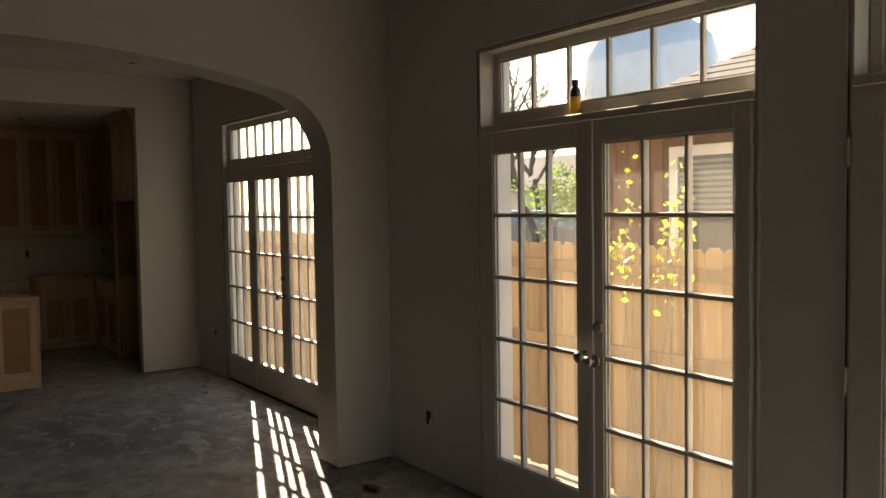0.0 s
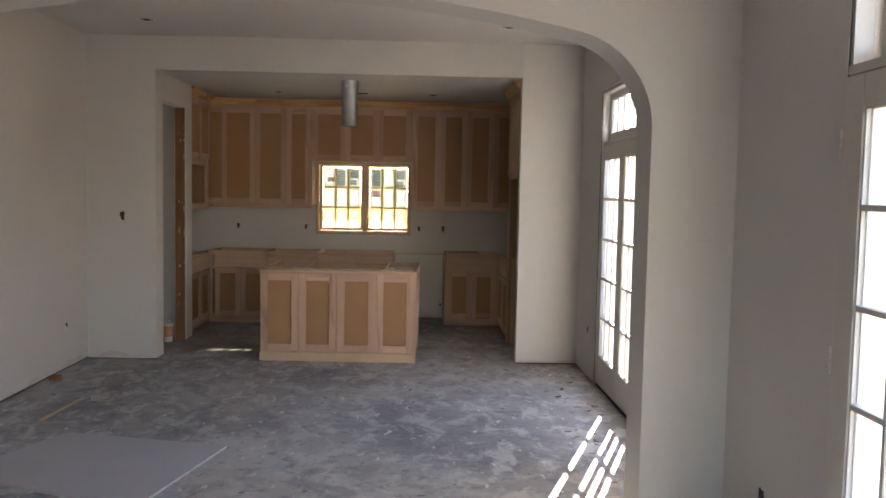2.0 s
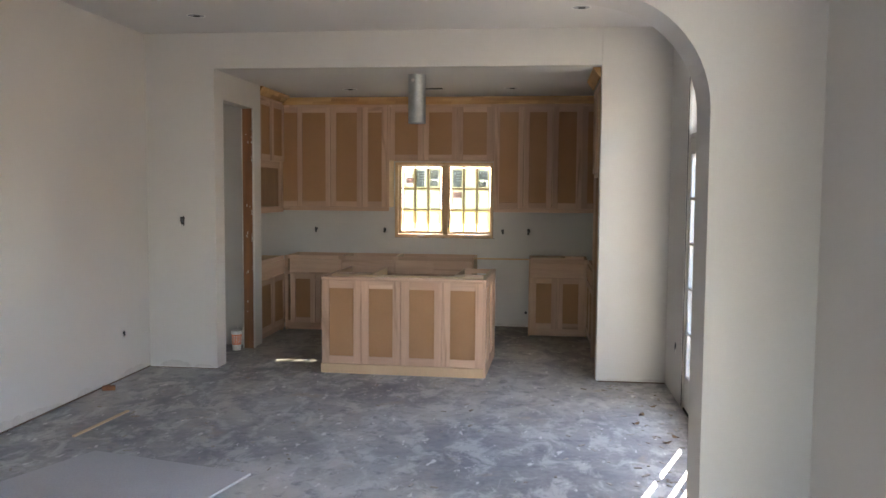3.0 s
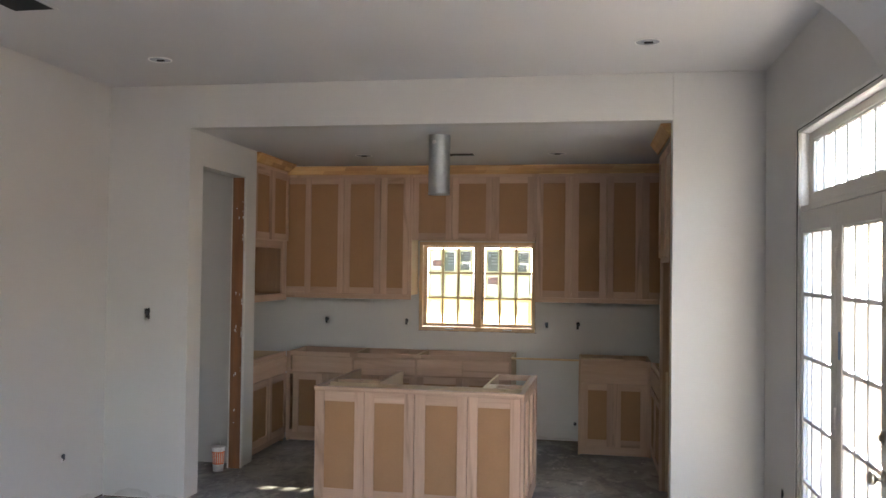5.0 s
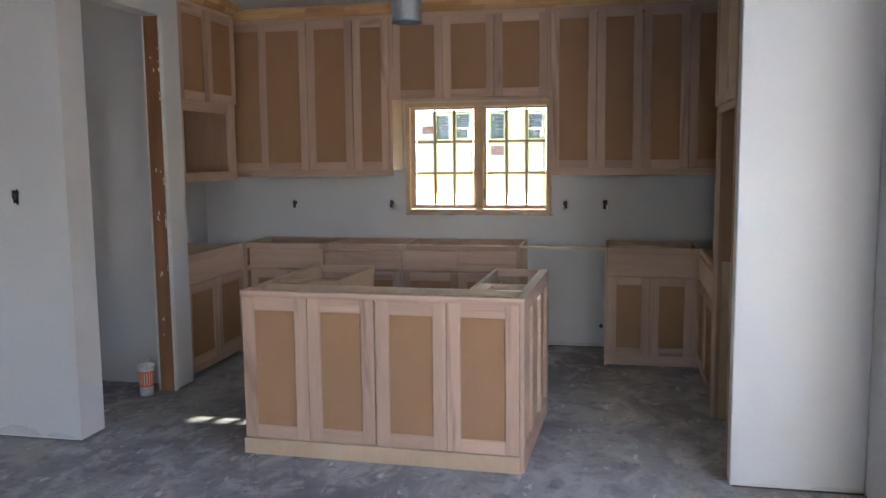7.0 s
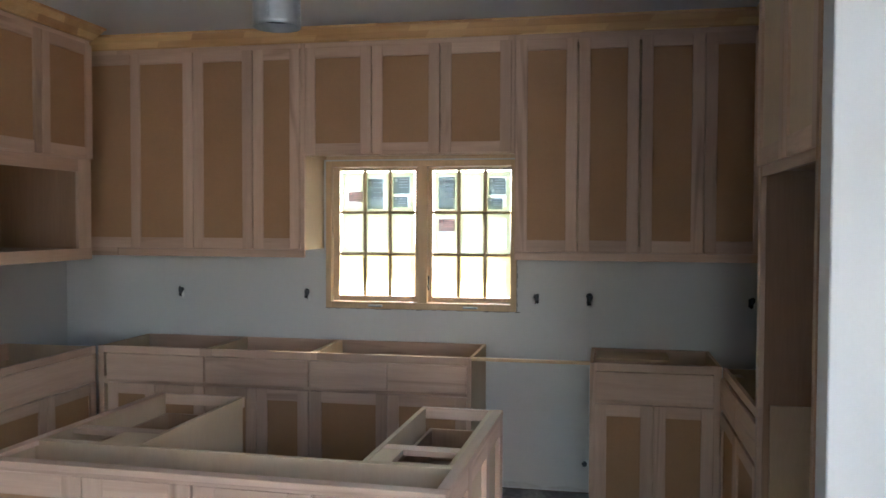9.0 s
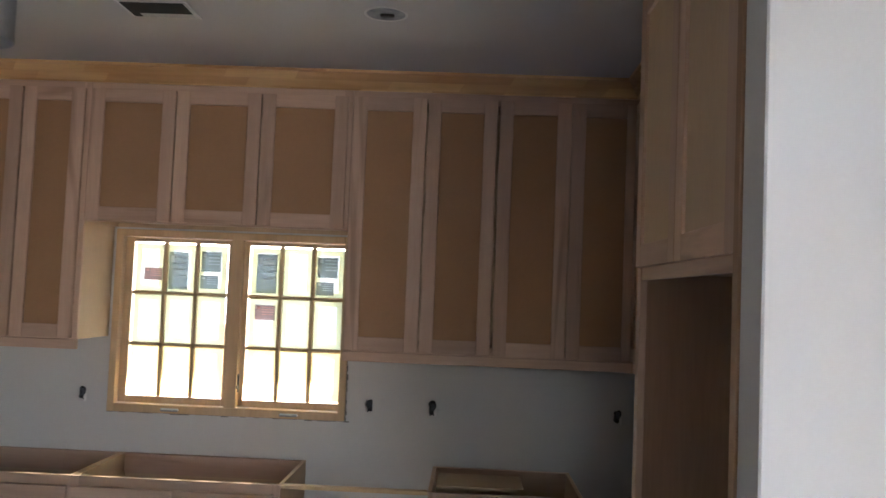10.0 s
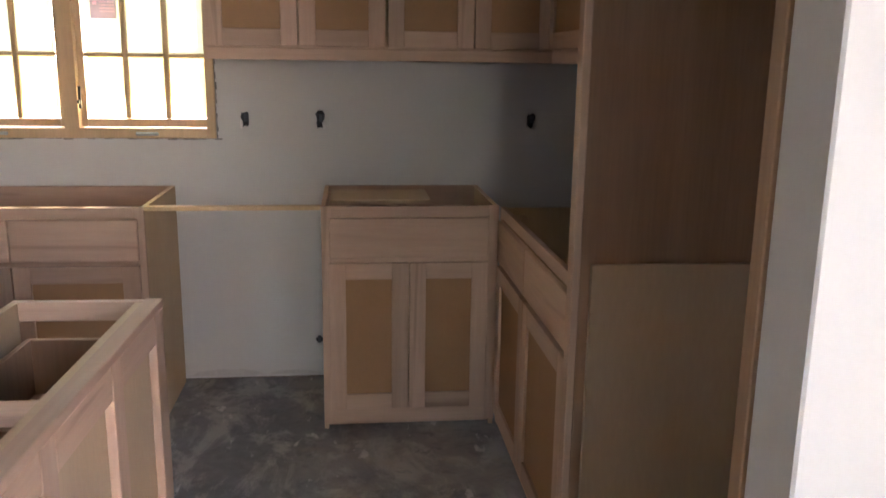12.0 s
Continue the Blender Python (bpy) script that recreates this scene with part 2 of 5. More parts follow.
def clear(name, tint, gloss, film=None, cover=0.0):
    """Thin clear sheet: see-through with a faint mirror, and where film is given a milky cover."""
    m = bpy.data.materials.new(name)
    m.use_nodes = True
    nt = m.node_tree
    N, L = nt.nodes, nt.links
    N.remove(N["Principled BSDF"])
    out = N["Material Output"]
    tr, gl, mx = N.new("ShaderNodeBsdfTransparent"), N.new("ShaderNodeBsdfGlossy"), N.new("ShaderNodeMixShader")
    tr.inputs[0].default_value, gl.inputs["Roughness"].default_value = (*tint, 1), 0.02
    lw, fr = N.new("ShaderNodeLayerWeight"), N.new("ShaderNodeMath")
    lw.inputs[0].default_value = 0.25
    fr.operation, fr.inputs[1].default_value = "MULTIPLY", gloss
    L.new(lw.outputs["Facing"], fr.inputs[0]), L.new(fr.outputs[0], mx.inputs[0]), L.new(tr.outputs[0], mx.inputs[1]), L.new(gl.outputs[0], mx.inputs[2])
    last = mx.outputs[0]
    if film:
        tl, mx2 = N.new("ShaderNodeBsdfTranslucent"), N.new("ShaderNodeMixShader")
        tl.inputs[0].default_value = (*film, 1)
        mx2.inputs[0].default_value = cover
        L.new(last, mx2.inputs[1]), L.new(tl.outputs[0], mx2.inputs[2])
        last = mx2.outputs[0]
    L.new(last, out.inputs[0])
    return m


DUSTY = clear("dusty_glass", (0.96, 0.97, 0.96), 0.2, (0.8, 0.78, 0.72), 0.04)
FILM = clear("filmed_glass", (0.46, 0.48, 0.475), 0.2, (0.40, 0.455, 0.475), 0.78)
# Low panes: clearer to pass sun, tinted yellow for the bright view outside.
FILM_LOW = clear("low_pane_film", (0.82, 0.82, 0.72), 0.2, (0.33, 0.34, 0.30), 0.5)
TAPEGLOW = clear("translucent_tape", (0.92, 0.88, 0.70), 0.1, (0.85, 0.80, 0.60), 0.62)
STICK_GREY = clear("grey_print_film", (0.52, 0.54, 0.55), 0.1, (0.37, 0.39, 0.40), 0.5)
STICK_RED = clear("pink_print_film", (0.60, 0.46, 0.44), 0.1, (0.52, 0.40, 0.385), 0.5)


# ---- small mesh helpers ----
def box(bm, x0, x1, y0, y1, z0, z1, bevel=0.0):
    r = bmesh.ops.create_cube(bm, size=1.0)
    vs = r["verts"]
    for v in vs:
        v.co = Vector((x0 + (v.co.x + 0.5) * (x1 - x0), y0 + (v.co.y + 0.5) * (y1 - y0), z0 + (v.co.z + 0.5) * (z1 - z0)))
    if bevel:
        es = list({e for v in vs for e in v.link_edges})
        bmesh.ops.bevel(bm, geom=es, offset=bevel, segments=1, affect="EDGES")
    return bm


def boxes(*items, bevel=0.0):
    bm = bmesh.new()
    for b in items:
        box(bm, *b, bevel=bevel)
    return bm


def lathe(points, steps=28, at=(0, 0, 0), axis="z"):
    """A turned shape from (radius, height) pairs."""
    bm = bmesh.new()
    rings = []
    for r, h in points:
        ring = []
        for k in range(steps):
            a = 2 * math.pi * k / steps
            c = (r * math.cos(a), r * math.sin(a), h)
            if axis == "x":
                c = (h, r * math.cos(a), r * math.sin(a))
            ring.append(bm.verts.new((c[0] + at[0], c[1] + at[1], c[2] + at[2])))
        rings.append(ring)
    for a, b in zip(rings, rings[1:]):
        for k in range(steps):
            bm.faces.new((a[k], a[(k + 1) % steps], b[(k + 1) % steps], b[k]))
    bmesh.ops.recalc_face_normals(bm, faces=bm.faces)
    return bm


def mesh_of(name, bm, material, smooth=False):
    me = bpy.data.meshes.new(name)
    bm.to_mesh(me)
    bm.free()
    me.materials.append(material)
    if smooth:
        me.polygons.foreach_set("use_smooth", [True] * len(me.polygons))
    return me


def part(name, bm, material, parent=None, label="", smooth=False):
    ob = new(name, mesh_of(name, bm, material, smooth))
    if parent:
        ob.parent = parent
    if label:
        ob["label"] = label
    return ob


def thing(name, label, category, m=None, group="", kind=""):
    ob = new(name)
    ob.empty_display_size = 0.1
    if m:
        ob.matrix_world = m
    return tagged(ob, label, category, group, kind)


def solid(name, bm, material, label, category, kind="structure", smooth=False):
    return tagged(part(name, bm, material, smooth=smooth), label, category, kind=kind)


# ---- plan ----
XE_NEAR, XE_FAR, XE_OUT = 2.885, 2.94, 3.09  # east wall: inner faces of the two rooms, outer face
XW = -1.73
Y_BACK, Y_ARCH0, Y_ARCH1, Y_STUB0, Y_STUB1, Y_NORTH = -3.0, 4.32, 4.595, 8.35, 8.462, 11.11
Z_CEIL, Z_KIT = 3.05, 2.735
X_OPEN0, X_OPEN1 = -1.085, 2.35
GAP = 0.012

solid("floor", boxes((-4.0, XE_OUT, Y_BACK - 0.2, 11.32, -0.15, 0.0)), CONCRETE, "bare grey concrete slab with pale dust and splashes", "floor")

# east wall with three door openings
D1 = (1.54, 3.325, 2.56)   # near pair
D2 = (-0.62, 1.18, 2.56)   # side pair
D3 = (5.42, 7.53, 2.52)    # three leaves


def pierced_wall(name, x0, x1, y0, y1, top, openings, label):
    bm = bmesh.new()
    y = y0
    for a, b, h in sorted(openings):
        box(bm, x0, x1, y, a, GAP, top)
        box(bm, x0, x1, a, b, h, top)
        y = b
    box(bm, x0, x1, y, y1, GAP, top)
    return solid(name, bm, DRYWALL, label, "wall")


pierced_wall("wall_east_near", XE_NEAR, XE_OUT, Y_BACK, Y_ARCH1 - 0.1, Z_CEIL, [D1, D2], "primed drywall wall with french door openings")
pierced_wall("wall_east_far", XE_FAR, XE_OUT, Y_ARCH1 - 0.1, 11.3, Z_CEIL, [D3], "primed drywall wall with a wide french door opening")
solid("sole_plate_east", boxes((XE_FAR + 0.02, XE_OUT, 7.54, 11.3, 0, GAP), (XE_FAR + 0.02, XE_OUT, 4.6, 5.41, 0, GAP), (XE_NEAR + 0.02, XE_OUT, 3.33, 4.5, 0, GAP), (XE_NEAR + 0.02, XE_OUT, 1.19, 1.53, 0, GAP), (XE_NEAR + 0.02, XE_OUT, Y_BACK, -0.63, 0, GAP)), PLATE, "wooden sole plate under the drywall", "trim")


def arch_outline():
    """The arch's underside from the right jamb to the left one."""
    cx, half, top, big, small = 0.55, 1.925, 2.595, 7.0, 0.45
    zb = top - big
    dx = half - small
    zc = zb + math.sqrt((big - small) ** 2 - dx * dx)
    join = math.atan2(zc - zb, dx)
    pts = [(cx + half, GAP)]
    for k in range(13):
        a = join * k / 12
        pts.append((cx + dx + small * math.cos(a), zc + small * math.sin(a)))
    for k in range(1, 24):
        a = join + (math.pi - 2 * join) * k / 24
        pts.append((cx + big * math.cos(a), zb + big * math.sin(a)))
    for k in range(13):
        a = math.pi - join + join * k / 12
        pts.append((cx - dx + small * math.cos(a), zc + small * math.sin(a)))
    pts.append((cx - half, GAP))
    return pts


def arch_wall():
    bm = bmesh.new()
    pts = arch_outline()
    x1, x0 = XE_NEAR + 0.06, -4.0
    front, back = [], []
    for x, z in pts:
        front.append((bm.verts.new((x, Y_ARCH0, z)), bm.verts.new((x, Y_ARCH0, Z_CEIL))))
        back.append((bm.verts.new((x, Y_ARCH1, z)), bm.verts.new((x, Y_ARCH1, Z_CEIL))))
    for k in range(len(pts) - 1):
        if abs(pts[k][0] - pts[k + 1][0]) > 1e-6:
            bm.faces.new((front[k][0], front[k + 1][0], front[k + 1][1], front[k][1]))
            bm.faces.new((back[k][0], back[k][1], back[k + 1][1], back[k + 1][0]))
        bm.faces.new((front[k][0], back[k][0], back[k + 1][0], front[k + 1][0]))
    # the piers beside the opening: faces only where they show
    for k, xx in ((0, x1), (len(pts) - 1, x0)):
        for row, y in ((front, Y_ARCH0), (back, Y_ARCH1)):
            a, b = bm.verts.new((xx, y, GAP)), bm.verts.new((xx, y, Z_CEIL))
            bm.faces.new((row[k][0], a, b, row[k][1]))
    bmesh.ops.remove_doubles(bm, verts=bm.verts, dist=1e-5)
    bmesh.ops.recalc_face_normals(bm, faces=bm.faces)
    return bm


solid("wall_arch", arch_wall(), DRYWALL, "thick primed drywall wall with a wide soft arch", "wall")
solid("sole_plate_arch", boxes((2.485, XE_NEAR, Y_ARCH0 + 0.015, Y_ARCH1 - 0.015, 0, GAP), (-4.0, -1.39, Y_ARCH0 + 0.015, Y_ARCH1 - 0.015, 0, GAP)), PLATE, "wooden sole plate under the arch piers", "trim")

# far room and kitchen walls
solid("wall_west", boxes((XW - 0.12, XW, Y_ARCH1 - 0.02, 11.3, 0.022, Z_CEIL)), DRYWALL, "primed drywall side wall", "wall")
solid("wall_stub_west", boxes((XW, X_OPEN0, Y_STUB0, Y_STUB1, GAP, Z_CEIL)), DRYWALL, "primed drywall wall beside the kitchen opening", "wall")
solid("wall_stub_east", boxes((X_OPEN1, XE_FAR, Y_STUB0, Y_STUB1, GAP, Z_CEIL), bevel=0.004), DRYWALL, "primed drywall wall beside the kitchen opening", "wall")
solid("wall_kitchen_header", boxes((X_OPEN0, X_OPEN1, Y_STUB0, Y_STUB1, Z_KIT, Z_CEIL)), DRYWALL, "drywall header over the kitchen opening", "wall")
PD0, PD1, PDZ = 8.565, 9.37, 2.48


def extruded(profile, x0, x1):
    """A flat (y, z) outline given depth along x."""
    bm = bmesh.new()
    a, b = [[bm.verts.new((x, y, z)) for y, z in profile] for x in (x0, x1)]
    bm.faces.new(a), bm.faces.new(b[::-1])
    for k in range(len(profile)):
        q = (k + 1) % len(profile)
        bm.faces.new((a[k], b[k], b[q], a[q]))
    bmesh.ops.recalc_face_normals(bm, faces=bm.faces)
    return bm


solid("wall_pantry", extruded(((Y_STUB1, GAP), (PD0, GAP), (PD0, PDZ), (PD1 + 0.03, PDZ), (PD1 + 0.03, GAP), (9.60, GAP), (9.60, Z_KIT), (Y_STUB1, Z_KIT)), -1.205, X_OPEN0), DRYWALL, "drywall pantry wall with an unfinished doorway", "wall")
solid("wall_pantry_back", boxes((XW, -1.205, 9.49, 9.60, GAP, Z_KIT)), DRYWALL, "plain drywall at the back of the pantry", "wall")
WIN = (0.09, 1.28, 1.08, 1.99)
solid("wall_north", boxes((XW, WIN[0], Y_NORTH, 11.3, GAP, Z_CEIL), (WIN[1], XE_FAR, Y_NORTH, 11.3, GAP, Z_CEIL), (WIN[0], WIN[1], Y_NORTH, 11.3, GAP, WIN[2]), (WIN[0], WIN[1], Y_NORTH, 11.3, WIN[3], Z_CEIL)), DRYWALL, "primed drywall kitchen wall with a window opening", "wall")
solid("sole_plate_north", boxes((XW, XE_FAR, Y_NORTH + 0.02, 11.3, 0, GAP), (XW - 0.12, XW - 0.02, 4.6, 11.3, 0, GAP), (XW, X_OPEN0 - 0.015, Y_STUB0 + 0.015, Y_STUB1 - 0.015, 0, GAP), (X_OPEN1 + 0.015, XE_FAR, Y_STUB0 + 0.015, Y_STUB1 - 0.015, 0, GAP), (-1.19, -1.10, Y_STUB1, PD0 - 0.01, 0, GAP), (-1.19, -1.10, PD1 + 0.03, 9.58, 0, GAP)), PLATE, "wooden sole plate under the drywall", "trim")
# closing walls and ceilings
# Unseen wall; its opening is made up to send fill light northwards.
solid("wall_south", boxes((-4.0, 1.25, Y_BACK - 0.2, Y_BACK, 0, Z_CEIL), (2.05, XE_OUT, Y_BACK - 0.2, Y_BACK, 0, Z_CEIL), (1.25, 2.05, Y_BACK - 0.2, Y_BACK, 0, 0.8), (1.25, 2.05, Y_BACK - 0.2, Y_BACK, 2.3, Z_CEIL)), DRYWALL, "plain primed wall with an added opening that lets in fill light", "wall")
solid("wall_west_near", boxes((-4.12, -4.0, Y_BACK, Y_ARCH1, 0, Z_CEIL)), DRYWALL, "plain primed wall", "wall")
solid("ceiling", boxes((-4.12, XE_OUT, Y_BACK - 0.2, Y_STUB1, Z_CEIL, Z_CEIL + 0.15)), CEIL, "smooth primed drywall ceiling", "ceiling")
solid("ceiling_kitchen", boxes((XW, XE_FAR, Y_STUB1, Y_NORTH, Z_KIT, Z_KIT + 0.15)), CEIL, "lower smooth drywall kitchen ceiling", "ceiling")
solid("roof_slab", boxes((-4.12, XE_OUT + 0.35, Y_BACK - 0.4, 11.5, Z_CEIL + 0.15, Z_CEIL + 0.3)), CEIL, "roof deck over the rooms", "roof")
# Unseen roof inferred from the sun spots; its edge shades the upper panes.
solid("porch_roof", boxes((-4.1, XE_OUT + 0.3, 11.32, 13.72, 2.62, 2.75)), WHITE, "unseen deep porch roof that keeps sun off the upper kitchen panes", "roof")
solid("stud_pantry", boxes((-1.2, X_OPEN0 - 0.012, PD1, PD1 + 0.03, 0, PDZ - 0.002), bevel=0.002), STUD, "orange-brown bare framing stud in the doorway", "stud")


# ---- french doors ----
def glazed(prefix, parent, x, thick, y0, y1, z0, z1, glass, cols, rows, bar=0.022):
    """A leaf or sash in a wall that runs along y: a frame, glazing bars and one pane per light. glass: (y0, y1, z0, z1)."""
    g0, g1, h0, h1 = glass
    xa, xb = x, x + thick
    bm = boxes((xa, xb, y0, g0, z0, z1), (xa, xb, g1, y1, z0, z1), (xa, xb, g0, g1, z0, h0), (xa, xb, g0, g1, h1, z1), bevel=0.003)
    leaf = part(prefix, bm, TRIM, parent)
    cw, ch = (g1 - g0) / cols, (h1 - h0) / rows
    bm = bmesh.new()
    for k in range(1, cols):
        box(bm, xa + 0.004, xb - 0.004, g0 + k * cw - bar / 2, g0 + k * cw + bar / 2, h0, h1, bevel=0.003)
    for k in range(1, rows):
        box(bm, xa + 0.005, xb - 0.005, g0, g1, h0 + k * ch - bar / 2, h0 + k * ch + bar / 2, bevel=0.003)
    # glazing beads round the opening
    for a in (xa + 0.006, xb - 0.014):
        box(bm, a, a + 0.008, g0, g0 + 0.010, h0, h1)
        box(bm, a, a + 0.008, g1 - 0.010, g1, h0, h1)
        box(bm, a, a + 0.008, g0, g1, h0, h0 + 0.010)
        box(bm, a, a + 0.008, g0, g1, h1 - 0.010, h1)
    part("glazing_bars", bm, TRIM, leaf)
    for i in range(cols):
        for j in range(rows):
            bm = boxes((x + thick / 2 - 0.002, x + thick / 2 + 0.002, g0 + i * cw + 0.002, g0 + (i + 1) * cw - 0.002, h0 + j * ch + 0.002, h0 + (j + 1) * ch - 0.002))
            p = part("pane", bm, DUSTY, leaf)
            p.visible_shadow = False
    return leaf


def hinge(x, y, z, parent):
    bm = lathe([(0.0, -0.05), (0.0055, -0.05), (0.0055, 0.05), (0.0, 0.05)], 10, (x - 0.004, y, z))
    box(bm, x - 0.002, x + 0.003, y - 0.011, y + 0.011, z - 0.045, z + 0.045)
    part("hinge", bm, ZINC, parent, "pale satin metal butt hinge")


def knob(x, y, z, parent):
    pts = [(0.0, 0.0), (0.032, 0.0), (0.032, -0.006), (0.026, -0.010), (0.012, -0.012), (0.010, -0.03), (0.020, -0.036), (0.027, -0.047), (0.027, -0.055), (0.018, -0.064), (0.0, -0.066)]
    part("door_knob", lathe(pts, 20, (x, y, z), "x"), NICKEL, parent, "worn nickel door knob", True)


def deadbolt(x, y, z, parent):
    pts = [(0.0, 0.0), (0.03, 0.0), (0.03, -0.008), (0.022, -0.014), (0.012, -0.014), (0.012, -0.022), (0.0, -0.022)]
    part("deadbolt", lathe(pts, 20, (x, y, z), "x"), NICKEL, parent, "", True)


XL_OUT = 2.96


def door_frame(name, xin, y0, y1, top, label, group=""):
    t = thing(name, label, "french door", kind="structure")
    j = 0.018
    # lining of the opening, with a pale outer casing
    part("jamb", boxes((xin + 0.006, XL_OUT, y0, y0 + j, 0, top), (xin + 0.006, XL_OUT, y1 - j, y1, 0, top), (xin + 0.006, XL_OUT, y0 + j, y1 - j, top - j, top)), TRIM, t)
    part("outer_casing", boxes((XL_OUT + 0.001, 3.10, y0, y0 + j, 0, top), (XL_OUT + 0.001, 3.10, y1 - j, y1, 0, top), (XL_OUT + 0.001, 3.10, y0 + j, y1 - j, top - j, top), (XE_OUT + 0.002, 3.12, y0 - 0.09, y0 - 0.001, 0, top + 0.09), (XE_OUT + 0.002, 3.12, y1 + 0.001, y1 + 0.09, 0, top + 0.09), (XE_OUT + 0.002, 3.12, y0, y1, top + 0.001, top + 0.09)), WHITE, t, "white painted outer casing")
    part("threshold", boxes((xin + 0.01, 3.12, y0, y1, 0.0, 0.02), bevel=0.004), BLACK, t)
    return t


# near pair
d = door_frame("door_1", XE_NEAR, D1[0], D1[1], D1[2], "closed pair of primed french doors with a transom")
XL = 2.868
leaf_l = glazed("left_leaf", d, XL, 0.042, 2.432, 3.305, 0.022, 2.088, (2.524, 3.180, 0.275, 1.977), 3, 5)
leaf_r = glazed("right_leaf", d, XL, 0.042, 1.56, 2.428, 0.022, 2.088, (1.634, 2.352, 0.275, 1.982), 3, 5)
part("astragal", boxes((XL - 0.014, XL - 0.001, 2.405, 2.445, 0.022, 2.088), bevel=0.003), TRIM, d)
part("transom_bar", boxes((XL + 0.006, 3.08, D1[0] + 0.018, D1[1] - 0.018, 2.094, 2.128), bevel=0.003), TRIM, d)
glazed("transom", d, 2.985, 0.035, D1[0] + 0.02, D1[1] - 0.02, 2.13, D1[2] - 0.02, (1.613, 3.253, 2.198, 2.498), 6, 1)
for z in (1.86, 1.09, 0.25):
    hinge(XL, 3.312, z, leaf_l)
    hinge(XL, 1.552, z, leaf_r)
knob(XL, 2.470, 0.955, leaf_l)
knob(XL - 0.014, 2.392, 0.945, leaf_r)
deadbolt(XL, 2.385, 1.105, leaf_r)

# side pair
d = door_frame("door_2", XE_NEAR, D2[0], D2[1], D2[2], "closed pair of primed french doors beside the first pair")
leaf_l = glazed("left_leaf", d, XL, 0.042, 0.285, 1.16, 0.022, 2.088, (0.38, 1.04, 0.275, 1.975), 3, 5)
leaf_r = glazed("right_leaf", d, XL, 0.042, -0.60, 0.281, 0.022, 2.088, (-0.48, 0.18, 0.275, 1.975), 3, 5)
part("transom_bar", boxes((XL + 0.006, 3.08, D2[0] + 0.018, D2[1] - 0.018, 2.094, 2.128), bevel=0.003), TRIM, d)
glazed("transom", d, 2.985, 0.035, D2[0] + 0.02, D2[1] - 0.02, 2.13, D2[2] - 0.02, (-0.55, 1.11, 2.19, 2.485), 6, 1)
for z in (1.86, 1.05, 0.25):
    hinge(XL, 1.168, z, leaf_l)

# far door with three leaves
d = door_frame("door_3", XE_FAR, D3[0], D3[1], D3[2], "closed primed french doors with three leaves and a transom")
XF = 2.955
for k, (a, b) in enumerate(((6.832, 7.515), (6.132, 6.828), (5.435, 6.128))):
    w = b - a
    leaf = glazed(("left_leaf", "middle_leaf", "right_leaf")[k], d, XF, 0.042, a, b, 0.022, 2.062, (a + 0.095, b - (0.05 if k == 0 else 0.075), 0.262, 1.954), 3, 5)
    if k == 1:
        knob(XF, a + 0.05, 0.93, leaf)
        deadbolt(XF, a + 0.05, 1.09, leaf)
    if k == 0:
        for z in (1.80, 1.05, 0.25):
            hinge(XF, a + 0.005, z, leaf)
part("transom_bar", boxes((XF, 3.08, D3[0] + 0.018, D3[1] - 0.018, 2.066, 2.095), bevel=0.003), TRIM, d)
glazed("transom", d, 3.0, 0.035, D3[0] + 0.02, D3[1] - 0.02, 2.097, D3[2] - 0.02, (5.48, 7.44, 2.16, 2.455), 10, 1)
part("blue_tape", boxes((XF - 0.001, XF, 6.775, 6.80, 1.33, 1.46)), BLUETAPE, d, "strip of blue masking tape")


# ---- kitchen cabinets ----
def shaker(parent, x0, x1, z0, z1, y=0.0, stile=0.062, thick=0.019, name="door"):
    """A framed door whose face looks along -y, with its back at y."""
    f = y - thick
    door = part(name, boxes((x0 + stile - 0.004, x1 - stile + 0.004, f + 0.009, y - 0.003, z0 + stile - 0.004, z1 - stile + 0.004)), MDF, parent, "framed door with a brown fibreboard panel")
    for a in (x0, x1 - stile):
        part("stile", boxes((a, a + stile, f, y, z0, z1), bevel=0.002), MAPLE, door)
    for a in (z0, z1 - stile):
        part("rail", boxes((x0 + stile, x1 - stile, f, y, a, a + stile), bevel=0.0015), MAPLE_X, door)
    return door


def slab(parent, x0, x1, z0, z1, y=0.0):
    return part("drawer_front", boxes((x0, x1, y - 0.019, y, z0, z1), bevel=0.003), MAPLE_X, parent)


def face_frame(parent, w, z0, z1, rails=(), stile=0.038):
    for a in (0, w - stile):
        part("frame_stile", boxes((a, a + stile, 0, 0.019, z0, z1), bevel=0.001), MAPLE, parent)
    for a, b in rails:
        part("frame_rail", boxes((stile, w - stile, 0.0003, 0.0187, a, b), bevel=0.001), MAPLE_X, parent)


H_BASE = 0.884


